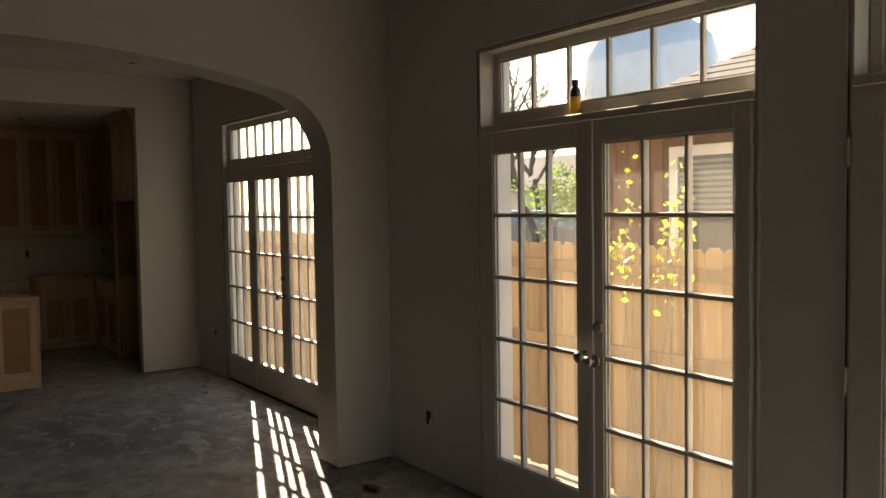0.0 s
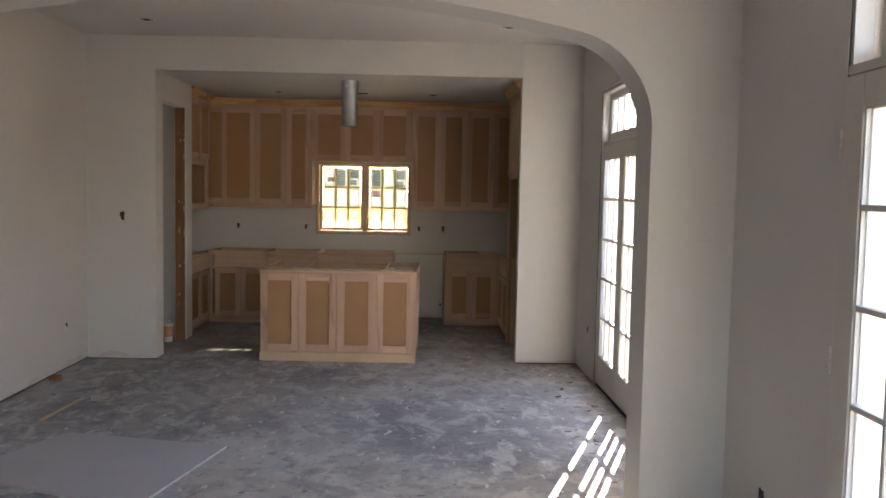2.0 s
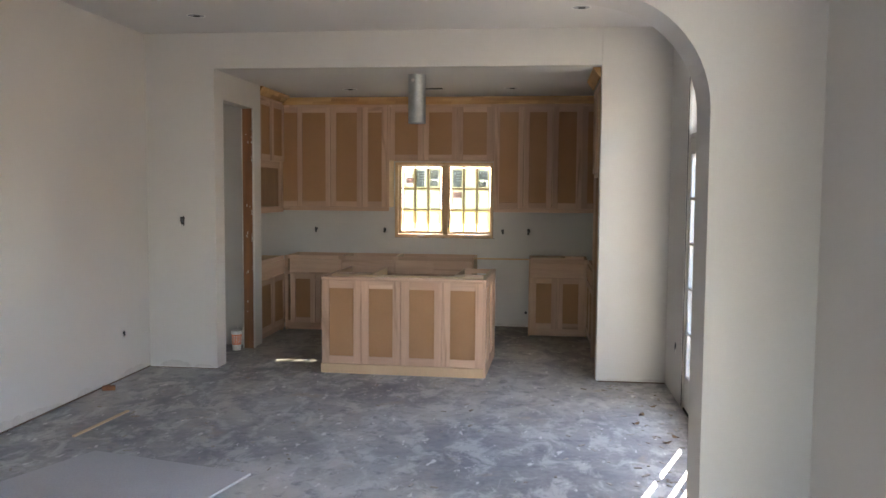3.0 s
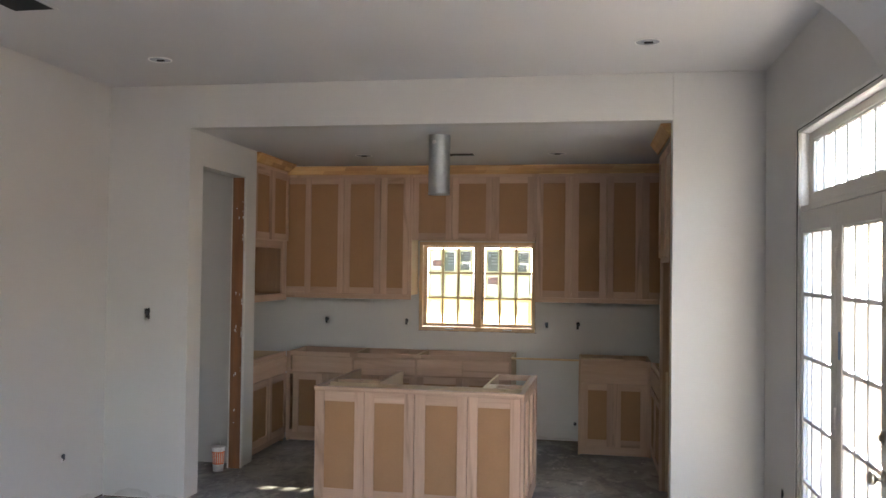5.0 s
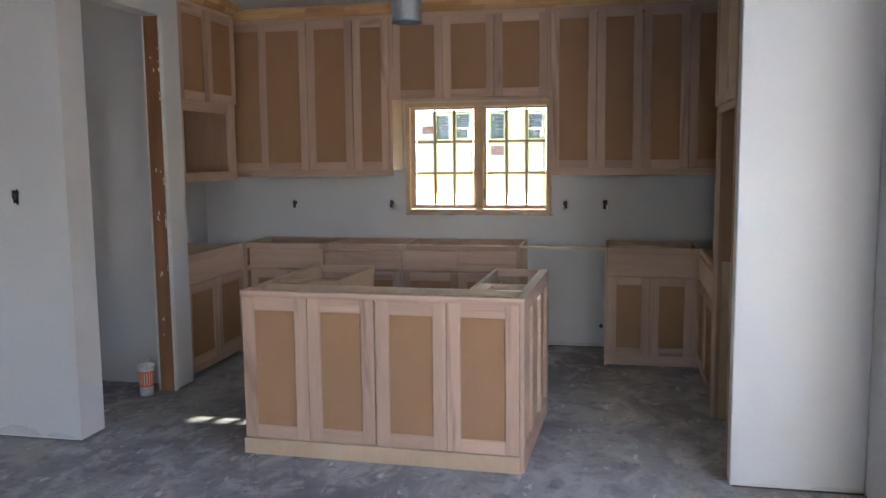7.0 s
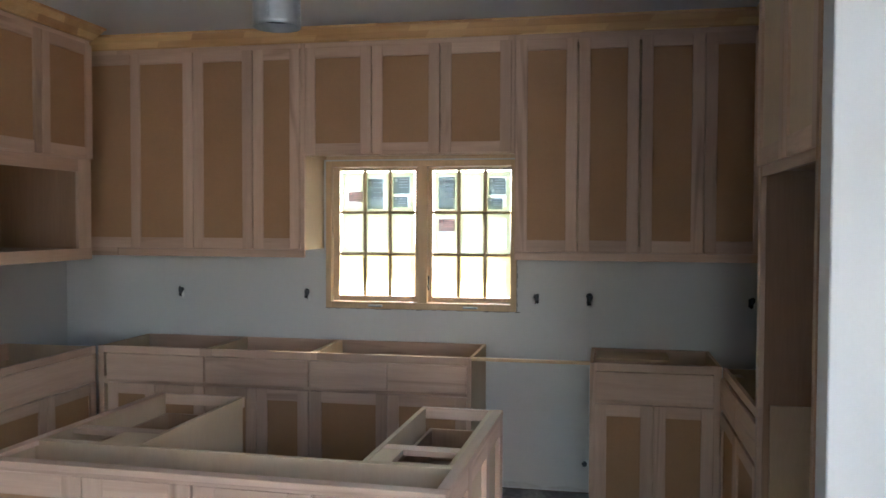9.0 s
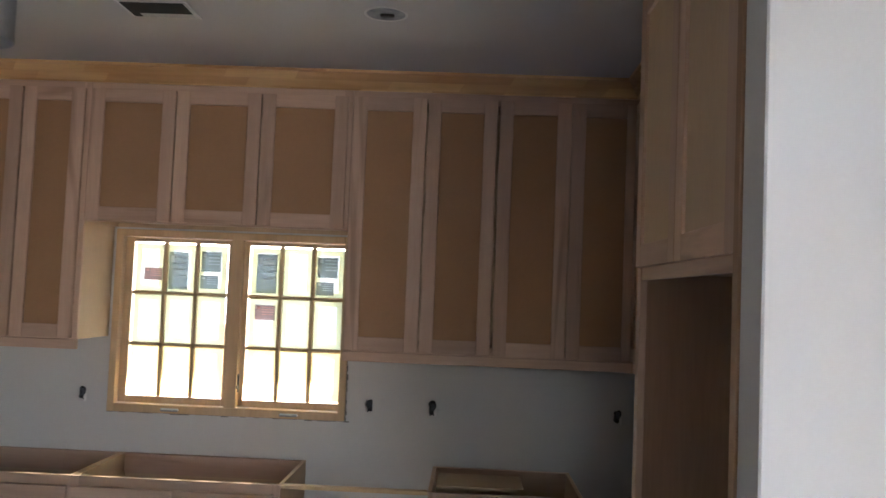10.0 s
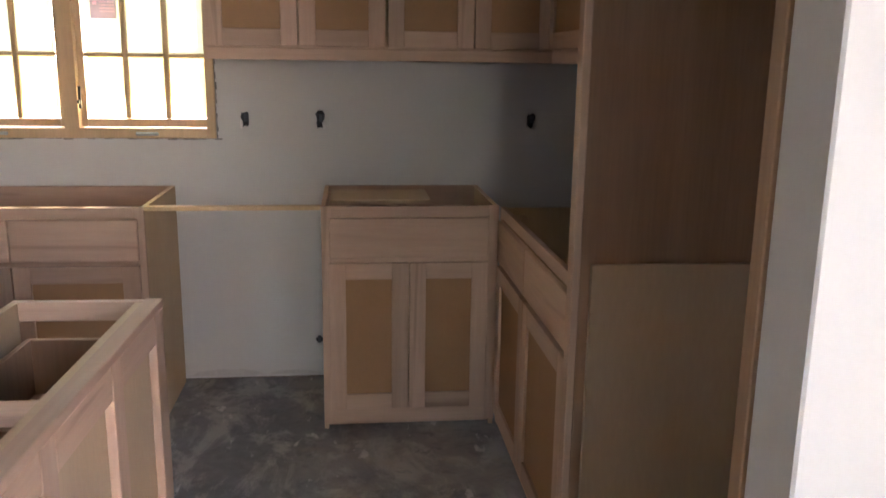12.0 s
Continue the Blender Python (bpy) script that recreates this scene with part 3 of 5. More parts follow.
def base_cabinet(m, w, depth, label, drawers, doors):
    """Drawers over doors on a face frame that runs down almost to the slab; no top."""
    c = thing("base_cabinet", label, "cabinet", m, "kitchen base cabinets")
    top = H_BASE - 0.004
    for a in (0, w - 0.017):
        part("side_panel", boxes((a, a + 0.017, 0.019, depth, 0.0, top)), BIRCH, c)
    part("bottom_panel", boxes((0.017, w - 0.017, 0.03, depth - 0.008, 0.085, 0.102)), BIRCH, c)
    part("back_panel", boxes((0.017, w - 0.017, depth - 0.008, depth, 0.0, top)), BIRCH, c)
    part("nailer", boxes((0.017, w - 0.017, depth - 0.027, depth - 0.008, H_BASE - 0.10, H_BASE - 0.004)), MAPLE_X, c)
    part("toe_board", boxes((0.017, w - 0.017, 0.055, 0.073, 0.0, 0.084)), MAPLE_X, c)
    face_frame(c, w, 0.03, H_BASE, ((H_BASE - 0.04, H_BASE), (0.036, 0.11), (0.66, 0.70)))
    # corner blocks that will hold the worktop
    for a in (0.02, w - 0.11):
        part("corner_block", boxes((a, a + 0.09, 0.020, 0.085, H_BASE - 0.045, H_BASE - 0.028), bevel=0.001), BIRCH, c)
    for a, b in drawers:
        slab(c, a, b, 0.690, 0.842)
    for a, b in doors:
        shaker(c, a, b, 0.093, 0.672)
    return c


YB = 10.545
DB = Y_NORTH - YB - 0.005
XLB, XRB = -1.13, 2.392   # fronts of the side runs
base_cabinet(pose(-1.13, YB, 0), 0.686, DB, "raw maple base cabinet in the kitchen corner, no worktop", [(0.066, 0.680)], [(0.074, 0.374), (0.378, 0.680)])
base_cabinet(pose(-0.444, YB, 0), 0.631, DB, "raw maple base cabinet with a drawer, no worktop", [(0.008, 0.623)], [(0.008, 0.313), (0.317, 0.623)])
base_cabinet(pose(0.187, YB, 0), 0.912, DB, "raw maple sink base cabinet under the window, no worktop", [(0.008, 0.446), (0.450, 0.890)], [(0.008, 0.446), (0.450, 0.890)])
base_cabinet(pose(1.727, YB, 0), 0.663, DB, "raw maple base cabinet beside the dishwasher gap, no worktop", [(0.030, 0.622)], [(0.026, 0.322), (0.326, 0.624)])
# side runs: the front looks along +x (west run) and -x (east run)
west = pose(XLB, 9.605, 0, 0, 0, 90)
base_cabinet(west, YB - 9.605 - 0.02, XLB - XW - 0.005, "raw maple base cabinet along the side wall, no worktop", [(0.01, 0.895)], [(0.01, 0.455), (0.461, 0.895)])
east = pose(XRB, YB - 0.02, 0, 0, 0, -90)
base_cabinet(east, YB - 0.02 - 9.462, XE_FAR - XRB - 0.005, "raw maple base cabinet next to the fridge bay, no worktop", [(0.06, 0.53), (0.534, 1.05)], [(0.06, 0.53), (0.534, 1.05)])
tagged(part("batten", boxes((1.100, 1.726, YB - 0.001, YB + 0.035, H_BASE - 0.014, H_BASE + 0.002), bevel=0.002), PINE), "thin pine batten bridging the dishwasher gap", "batten")

tagged(part("plywood_scrap", boxes((1.76, 2.14, YB + 0.10, YB + 0.36, H_BASE - 0.0035, H_BASE + 0.0085), bevel=0.001), BIRCH), "thin plywood scrap lying across the open base cabinet", "plywood scrap")

# upper cabinets
ZU0, ZU1 = 1.45, 2.65


def upper_cabinet(m, w, depth, z0, z1, label, doors, rail=True):
    c = thing("upper_cabinet", label, "cabinet", m, "kitchen upper cabinets")
    for a in (0, w - 0.017):
        part("side_panel", boxes((a, a + 0.017, 0.019, depth, z0, z1)), BIRCH, c)
    for a in (z0 + 0.02, z1 - 0.017):
        part("shelf_panel", boxes((0.017, w - 0.017, 0.019, depth - 0.008, a, a + 0.017)), BIRCH, c)
    part("back_panel", boxes((0.017, w - 0.017, depth - 0.008, depth, z0, z1)), BIRCH, c)
    face_frame(c, w, z0, z1, ((z0, z0 + 0.03), (z1 - 0.05, z1)))
    if rail:
        part("light_rail", boxes((0, w, -0.002, 0.017, z0 - 0.045, z0 - 0.001), bevel=0.002), MAPLE_X, c)
    for a, b in doors:
        shaker(c, a, b, z0 + 0.006, z1 - 0.03)
    return c


YU = 10.765
DU = Y_NORTH - YU - 0.005
c = upper_cabinet(pose(-1.13, YU, 0), 1.203, DU, ZU0, ZU1, "tall raw maple upper cabinet with fibreboard door panels", [(0.100, 0.505), (0.511, 0.884), (0.892, 1.180)], True)
part("filler_top", boxes((-0.29, -0.001, 0.0, 0.017, ZU1 - 0.10, ZU1 - 0.0005)), MAPLE_X, c)
part("filler_rail", boxes((-0.29, -0.001, -0.002, 0.017, ZU0 - 0.045, ZU0 + 0.02), bevel=0.002), MAPLE_X, c)
filler = part("corner_filler", boxes((-0.26, 0.096, -0.010, -0.001, ZU0 + 0.05, ZU1 - 0.08)), MDF, c, "brown fibreboard corner panel")
for a, b in ((ZU0 + 0.006, ZU0 + 0.068), (ZU1 - 0.09, ZU1 - 0.028)):
    part("rail", boxes((-0.26, 0.098, -0.019, -0.0105, a, b), bevel=0.0015), MAPLE_X, filler)
upper_cabinet(pose(0.075, YU, 0), 1.226, DU, 2.0, ZU1, "short raw maple upper cabinet above the window", [(0.008, 0.404), (0.410, 0.803), (0.809, 1.208)], False)
upper_cabinet(pose(1.303, YU, 0), 1.327, DU, ZU0, ZU1, "tall raw maple upper cabinet with fibreboard door panels", [(0.008, 0.343), (0.349, 0.670), (0.680, 1.006), (1.011, 1.322)], True)
# side uppers
WU0, WU1 = 9.62, 10.487
c = upper_cabinet(pose(-1.125, WU0, 0, 0, 0, 90), WU1 - WU0, 0.6, 1.966, ZU1, "raw maple upper cabinet over an open microwave bay", [(0.008, 0.422), (0.428, 0.860)], False)
c = thing("microwave_bay", "open raw maple box for a microwave under the upper cabinet", "cabinet", pose(-1.125, WU0, 0, 0, 0, 90))
wl = WU1 - WU0
for a in (0, wl - 0.017):
    part("side_panel", boxes((a, a + 0.017, 0.019, 0.6, 1.44, 1.964)), PLY, c)
part("bottom_panel", boxes((0.017, wl - 0.017, 0.019, 0.585, 1.44, 1.457)), PLY, c)
part("back_panel", boxes((0.017, wl - 0.017, 0.585, 0.6, 1.44, 1.964)), PLY, c)
for a, b in ((0, 0.075), (wl - 0.118, wl)):
    part("frame_stile", boxes((a, b, 0, 0.019, 1.44, 1.964), bevel=0.001), MAPLE, c)
part("frame_rail", boxes((0.075, wl - 0.118, 0.0003, 0.0187, 1.893, 1.964), bevel=0.001), MAPLE_X, c)
part("bottom_rail", boxes((0, wl, -0.004, 0.017, 1.395, 1.46), bevel=0.001), MAPLE_X, c)
upper_cabinet(pose(2.62, YU - 0.001, 0, 0, 0, -90), YU - 9.47, XE_FAR - 2.625, ZU0, ZU1, "raw maple upper cabinet beside the fridge bay", [(0.02, 0.62), (0.626, 1.27)], True)

# fridge bay
c = thing("fridge_cabinet", "tall raw maple fridge surround with a cabinet over the empty bay", "cabinet")
part("tall_panel", boxes((2.389, XE_FAR - 0.005, 9.42, 9.452, 0.0, ZU1)), PLY, c, "tall panel of dark grained plywood")
part("tall_stile", boxes((2.368, 2.3885, 9.414, 9.458, 0.0, ZU1), bevel=0.002), MAPLE, c)
part("side_panel", boxes((2.37, XE_FAR - 0.005, Y_STUB1 + 0.003, Y_STUB1 + 0.022, 0.0, ZU1)), PLY, c)
part("side_stile", boxes((2.346, 2.3695, Y_STUB1 + 0.003, Y_STUB1 + 0.035, 0.0, ZU1), bevel=0.002), PLY, c)
part("back_panel", boxes((2.90, XE_FAR - 0.006, 8.48, 9.418, 0.02, 1.81)), DRYWALL, c)
part("cabinet_bottom", boxes((2.389, XE_FAR - 0.007, 8.48, 9.418, 1.81, 1.828)), PLY, c)
part("cabinet_top", boxes((2.389, XE_FAR - 0.007, 8.48, 9.418, ZU1 - 0.02, ZU1 - 0.001)), PLY, c)
FR = pose(2.370, 9.413, 0, 0, 0, -90)


def turned(bm, m):
    bmesh.ops.transform(bm, matrix=m, verts=bm.verts)
    return bm


for a, b in ((1.79, 1.83), (ZU1 - 0.05, ZU1 - 0.001)):
    part("frame_rail", turned(boxes((0, 0.91, 0.001, 0.018, a, b), bevel=0.001), FR), MAPLE_Y, c)
for a, b in ((0.004, 0.452), (0.457, 0.906)):
    f, st, z0, z1 = -0.019, 0.062, 1.826, ZU1 - 0.03
    dr = part("door", turned(boxes((a + st - 0.004, b - st + 0.004, f + 0.009, -0.003, z0 + st - 0.004, z1 - st + 0.004)), FR), BIRCH, c, "framed door with a pale veneer panel")
    for u in (a, b - st):
        part("stile", turned(boxes((u, u + st, f, 0, z0, z1), bevel=0.002), FR), MAPLE, dr)
    for u in (z0, z1 - st):
        part("rail", turned(boxes((a + st, b - st, f, 0, u, u + st), bevel=0.0015), FR), MAPLE_Y, dr)
tagged(part("plywood_sheet", boxes((2.412, 2.86, 9.398, 9.413, 0.0, 0.935), bevel=0.001), BIRCH), "pale plywood sheet leaning on the fridge panel", "plywood sheet")


# crown moulding
def crown(name, a, b, out, material):
    """A sprung moulding from a to b under the kitchen ceiling; out: the way that it leans."""
    prof = [(0.0, 0.0), (0.012, 0.0), (0.016, 0.012), (0.030, 0.028), (0.048, 0.050), (0.056, 0.066), (0.066, 0.070), (0.066, 0.083), (0.0, 0.083)]
    bm = bmesh.new()
    rings = []
    for p in (a, b):
        rings.append([bm.verts.new((p[0] + out[0] * u + p[2] * out[1] * u, p[1] + out[1] * u + p[2] * out[0] * u, ZU1 + v)) for u, v in prof])
    n = len(prof)
    for k in range(n):
        bm.faces.new((rings[0][k], rings[0][(k + 1) % n], rings[1][(k + 1) % n], rings[1][k]))
    bm.faces.new(rings[0])
    bm.faces.new(rings[1])
    bmesh.ops.recalc_face_normals(bm, faces=bm.faces)
    return tagged(part(name, bm, material), "finger-jointed raw pine crown moulding under the ceiling", "crown moulding", "crown mouldings")


crown("crown_moulding", (-1.42, YU, 0), (2.62, YU, 1), (0, -1), FINGER)
crown("crown_moulding", (-1.125, 9.61, 0), (-1.125, 10.487, 1), (1, 0), FINGER)
crown("crown_moulding", (-1.125, 10.487, 1), (-1.42, 10.487, 0), (0, 1), FINGER)
crown("crown_moulding", (2.35, 8.47, 0), (2.35, 9.458, 0), (-1, 0), FINGER)
crown("crown_moulding", (2.62, 9.46, 0), (2.62, YU, -1), (-1, 0), FINGER)

# island
IX0, IX1, IY0, IY1, IH = -0.748, 0.749, 0.0, 1.045, 0.876
c = thing("kitchen_island", "raw maple kitchen island with fibreboard panels and no top", "island", pose(0.635, 8.357, 0, 0, 0, -1.5))
part("front_board", boxes((IX0 + 0.019, IX1 - 0.02, IY0 + 0.019, IY0 + 0.037, 0.0, IH - 0.02)), MAPLE_X, c)
part("top_rail", boxes((IX0, IX1 - 0.0195, IY0, IY0 + 0.019, 0.846, IH - 0.019), bevel=0.001), MAPLE_X, c)
part("top_ledge", boxes((IX0 - 0.002, IX1 + 0.002, IY0 - 0.002, IY0 + 0.042, IH - 0.0188, IH + 0.001), bevel=0.002), MAPLE_X, c)
part("side_ledge", boxes((IX1 - 0.036, IX1 + 0.0015, IY0 + 0.0425, IY1, IH - 0.0188, IH + 0.0012), bevel=0.002), MAPLE_Y, c)
part("side_ledge", boxes((IX0 - 0.0015, IX0 + 0.036, IY0 + 0.0425, IY1, IH - 0.0188, IH + 0.0012), bevel=0.002), MAPLE_Y, c)
edges = [IX0 + 0.004, -0.377, -0.013, 0.360, IX1 - 0.022]
for k in range(4):
    shaker(c, edges[k] + (0.005 if k == 2 else 0.0015), edges[k + 1] - (0.005 if k == 1 else 0.0015), 0.088, 0.845, IY0 + 0.018, 0.070)
part("base_board", boxes((IX0 - 0.002, IX1 - 0.02, IY0 - 0.010, IY0 + 0.018, 0.0, 0.085), bevel=0.002), BIRCH, c, "pale plywood base board")
# the end towards the garden doors: three framed panels
for a, b in ((IY0 + 0.001, IY0 + 0.07), (0.325, 0.385), (0.665, 0.725), (IY1 - 0.07, IY1)):
    part("end_stile", boxes((IX1 - 0.019, IX1, a, b, 0.0, IH - 0.0195), bevel=0.002), MAPLE, c)
for a, b in ((0.0705, 0.3245), (0.3855, 0.6645), (0.7255, IY1 - 0.0705)):
    part("end_rail", boxes((IX1 - 0.0188, IX1 - 0.0005, a, b, IH - 0.085, IH - 0.02), bevel=0.0015), MAPLE_Y, c)
    part("end_rail", boxes((IX1 - 0.0188, IX1 - 0.0005, a, b, 0.0, 0.11), bevel=0.0015), MAPLE_Y, c)
part("end_panel", boxes((IX1 - 0.036, IX1 - 0.0192, IY0 + 0.038, IY1 - 0.001, 0.0, IH - 0.0195)), BIRCH, c)
part("end_panel", boxes((IX0, IX0 + 0.018, IY0 + 0.038, IY1, 0.0, IH - 0.0195)), BIRCH, c)
part("inner_rail", boxes((IX0 + 0.019, IX1 - 0.0365, 0.240, 0.260, IH - 0.16, IH - 0.002), bevel=0.001), BIRCH, c)


def island_box(x0, x1, inner):
    """An open drawer unit behind the trough; inner: 1 when its inner side is the one with the higher x."""
    top = IH - 0.002
    for a in (x0, x1 - 0.017):
        part("unit_side", boxes((a, a + 0.017, 0.262, IY1 - 0.02, 0.10, top)), BIRCH, c)
    part("unit_bottom", boxes((x0 + 0.017, x1 - 0.017, 0.262, IY1 - 0.021, 0.10, 0.117)), BIRCH, c)
    part("unit_front", boxes((x0 + 0.017, x1 - 0.017, 0.262, 0.275, 0.118, top)), BIRCH, c)
    part("unit_rail", boxes((x0, x1, IY1 - 0.0195, IY1 - 0.0005, IH - 0.045, top + 0.001), bevel=0.001), MAPLE_X, c)
    part("unit_rail", boxes((x0 + 0.0175, x1 - 0.0175, 0.415, 0.475, IH - 0.022, top - 0.001), bevel=0.001), MAPLE_X, c)
    a, b = (x1 - 0.150, x1 - 0.018) if inner else (x0 + 0.018, x0 + 0.09)
    part("unit_plate", boxes((a, b, 0.276, 0.4145, IH - 0.022, top - 0.001), bevel=0.001), BIRCH, c)
    # a drawer box below the open top
    d0, d1, e0, e1 = x0 + 0.04, x1 - 0.04, 0.52, IY1 - 0.045
    for a in (d0, d1 - 0.012):
        part("drawer_side", boxes((a, a + 0.012, e0, e1, 0.66, 0.80), bevel=0.001), PLY, c)
    for a in (e0, e1 - 0.012):
        part("drawer_end", boxes((d0 + 0.012, d1 - 0.012, a, a + 0.012, 0.66, 0.80), bevel=0.001), PLY, c)
    part("drawer_bottom", boxes((d0 + 0.012, d1 - 0.012, e0 + 0.012, e1 - 0.012, 0.665, 0.675)), PLY, c)


island_box(IX0 + 0.019, -0.352, 1)
island_box(0.424, IX1 - 0.0365, 0)

# ---- kitchen window ----
c = thing("window_1", "raw pine double casement window with film and tape on the panes", "window", kind="structure")
yw = Y_NORTH - 0.018
part("window_frame", boxes((WIN[0], WIN[0] + 0.035, yw, 11.28, WIN[2], WIN[3]), (WIN[1] - 0.035, WIN[1], yw, 11.28, WIN[2], WIN[3]), (WIN[0] + 0.035, WIN[1] - 0.035, yw, 11.28, WIN[3] - 0.035, WIN[3]), (WIN[0] + 0.035, WIN[1] - 0.035, yw, 11.28, WIN[2], WIN[2] + 0.04), (0.675, 0.735, yw, 11.28, WIN[2] + 0.04, WIN[3] - 0.035), bevel=0.002), PINE, c)
for s, (a, b) in enumerate(((0.168, 0.652), (0.760, 1.247))):
    z0, z1, y0, y1 = 1.158, 1.932, 11.13, 11.17
    sash = part("sash", boxes((a - 0.04, a, y0, y1, z0 - 0.035, z1 + 0.02), (b, b + 0.02, y0, y1, z0 - 0.035, z1 + 0.02), (a, b, y0, y1, z1, z1 + 0.02), (a, b, y0, y1, z0 - 0.035, z0), bevel=0.002), PINE, c)
    cw, ch = (b - a) / 3, (z1 - z0) / 3
    part("glazing_bars", boxes(*[(a + k * cw - 0.011, a + k * cw + 0.011, y0 + 0.006, y1 - 0.006, z0, z1) for k in (1, 2)], *[(a, b, y0 + 0.007, y1 - 0.007, z0 + k * ch - 0.009, z0 + k * ch + 0.009) for k in (1, 2)], bevel=0.003), PINE, sash)
    for i in range(3):
        for j in range(3):
            x0, x1, h0, h1 = a + i * cw + 0.009, a + (i + 1) * cw - 0.009, z0 + j * ch + 0.009, z0 + (j + 1) * ch - 0.009
            pane = part("pane", boxes((x0, x1, 11.149, 11.152, h0, h1)), FILM if j else FILM_LOW, sash)
            t = 0.027
            part("film_tape", boxes((x0, x0 + t, 11.1481, 11.1486, h0, h1), (x1 - t, x1, 11.1481, 11.1486, h0, h1), (x0 + t, x1 - t, 11.1481, 11.1486, h0, h0 + t), (x0 + t, x1 - t, 11.1481, 11.1486, h1 - t, h1)), TAPEGLOW, sash, "yellowish tape round the pane")

    def sticker(i, j, u0, u1, v0, v1, material):
        x0, h0 = a + i * cw, z0 + j * ch
        part("sticker", boxes((x0 + u0 * cw, x0 + u1 * cw, 11.1455, 11.1475, h0 + v0 * ch, h0 + v1 * ch)), material, sash, "printed glass sticker")
        du, dv = (u1 - u0) * cw, (v1 - v0) * ch
        xa, za = x0 + u0 * cw, h0 + v0 * ch
        ink = REDPRINT if material is STICK_RED else GREYPRINT
        bits = [(0.10, 0.26, 0.72, 0.90)] + [(0.36, 0.92, 0.84 - 0.16 * q, 0.88 - 0.16 * q) for q in range(4)]
        part("print", boxes(*[(xa + p * du, xa + q * du, 11.1448, 11.1453, za + r * dv, za + v * dv) for p, q, r, v in bits]), ink, sash, "unreadable printed bars")

    if s == 0:
        sticker(0, 2, 0.32, 0.9, 0.25, 0.5, STICK_RED)
        sticker(1, 2, 0.10, 0.72, 0.08, 0.82, STICK_GREY)
        sticker(2, 2, 0.12, 0.75, 0.45, 0.85, STICK_GREY)
        sticker(2, 2, 0.12, 0.68, 0.12, 0.38, STICK_GREY)
    else:
        sticker(0, 2, 0.22, 0.85, 0.08, 0.85, STICK_GREY)
        sticker(2, 2, 0.12, 0.75, 0.42, 0.82, STICK_GREY)
        sticker(2, 2, 0.10, 0.65, 0.08, 0.34, STICK_GREY)
        sticker(0, 1, 0.22, 0.85, 0.55, 0.85, STICK_RED)
    m0 = (a + b) / 2
    part("crank", boxes((m0 - 0.045, m0 + 0.045, yw - 0.014, yw - 0.001, WIN[2] + 0.012, WIN[2] + 0.026), (m0 - 0.04, m0 + 0.02, yw - 0.024, yw - 0.014, WIN[2] + 0.016, WIN[2] + 0.024), bevel=0.003), METAL, c, "metal casement crank")
part("sash_lock", boxes((0.742, 0.752, yw - 0.012, yw - 0.001, 1.20, 1.29), (0.742, 0.75, yw - 0.03, yw - 0.012, 1.22, 1.235), bevel=0.002), CAPBLACK, c)

# vent duct over the island
c = thing("vent_duct", "round galvanised steel vent duct hanging from the ceiling", "duct", pose(0.685, 8.86, 0))
part("pipe", lathe([(0.0795, 2.73), (0.0795, 2.283), (0.082, 2.283), (0.082, 2.298), (0.081, 2.303), (0.081, 2.62), (0.0825, 2.63), (0.0825, 2.734)], 48), METAL, c, "", True)
# Black disc near the mouth, painted for the dark inside of the pipe.
part("damper", lathe([(0.0775, 2.315), (0.0, 2.315)], 28), BLACK, c)
part("seam", boxes((-0.004, 0.004, -0.084, -0.0805, 2.305, 2.62)), METAL, c)
part("foil_sticker", turned(lathe([(0.0, 0.0), (0.016, 0.0), (0.016, 0.003), (0.0, 0.003)], 16), pose(-0.028, -0.0775, 2.675, 90, 0, -20)), PAPER, c, "round white sticker")


def can_light(x, y, z, r=0.075):
    c = thing("can_light", "open recessed light can in the ceiling, no trim", "ceiling light", pose(x, y, z), "recessed light cans")
    part("can", lathe([(r, -0.0005), (r, -0.004), (r * 0.90, -0.005), (r * 0.88, -0.002)], 32), WHITE, c, "pale pressed rim", True)
    part("socket_recess", lathe([(r * 0.94, -0.0015), (r * 0.5, -0.0012), (0.0, -0.001)], 28), GREYPRINT, c)
    part("bulb_lead", boxes((-0.02, 0.03, -0.008, 0.008, -0.012, -0.0025), bevel=0.002), CAPBLACK, c)


for x, y in ((-0.925, 7.6), (2.13, 7.55), (0.55, 6.45)):
    can_light(x, y, Z_CEIL)
for x, y in ((-0.205, 9.94), (1.53, 9.93)):
    can_light(x, y, Z_KIT, 0.08)
c = thing("air_vent", "dark rectangular ceiling vent opening without a grille", "ceiling vent")
# Black plate under the ceiling: the open duct's shade as colour.
part("duct_hole", boxes((-1.16, -0.93, 6.31, 6.53, Z_CEIL - 0.003, Z_CEIL - 0.0005)), BLACK, c)
part("rim", boxes((-1.175, -1.16, 6.295, 6.545, Z_CEIL - 0.005, Z_CEIL), (-0.93, -0.915, 6.295, 6.545, Z_CEIL - 0.005, Z_CEIL), (-1.16, -0.93, 6.295, 6.31, Z_CEIL - 0.005, Z_CEIL), (-1.16, -0.93, 6.53, 6.545, Z_CEIL - 0.005, Z_CEIL)), CEIL, c)
c = thing("slot_vent", "dark rectangular vent opening in the kitchen ceiling", "ceiling vent")
# No recess here either; the dark inside is a flat black plate.
part("duct_hole", boxes((0.565, 0.800, 9.885, 10.035, Z_KIT - 0.003, Z_KIT - 0.0005)), BLACK, c)
part("duct_liner", boxes((0.600, 0.800, 9.995, 10.034, Z_KIT - 0.0045, Z_KIT - 0.0032)), METAL, c)
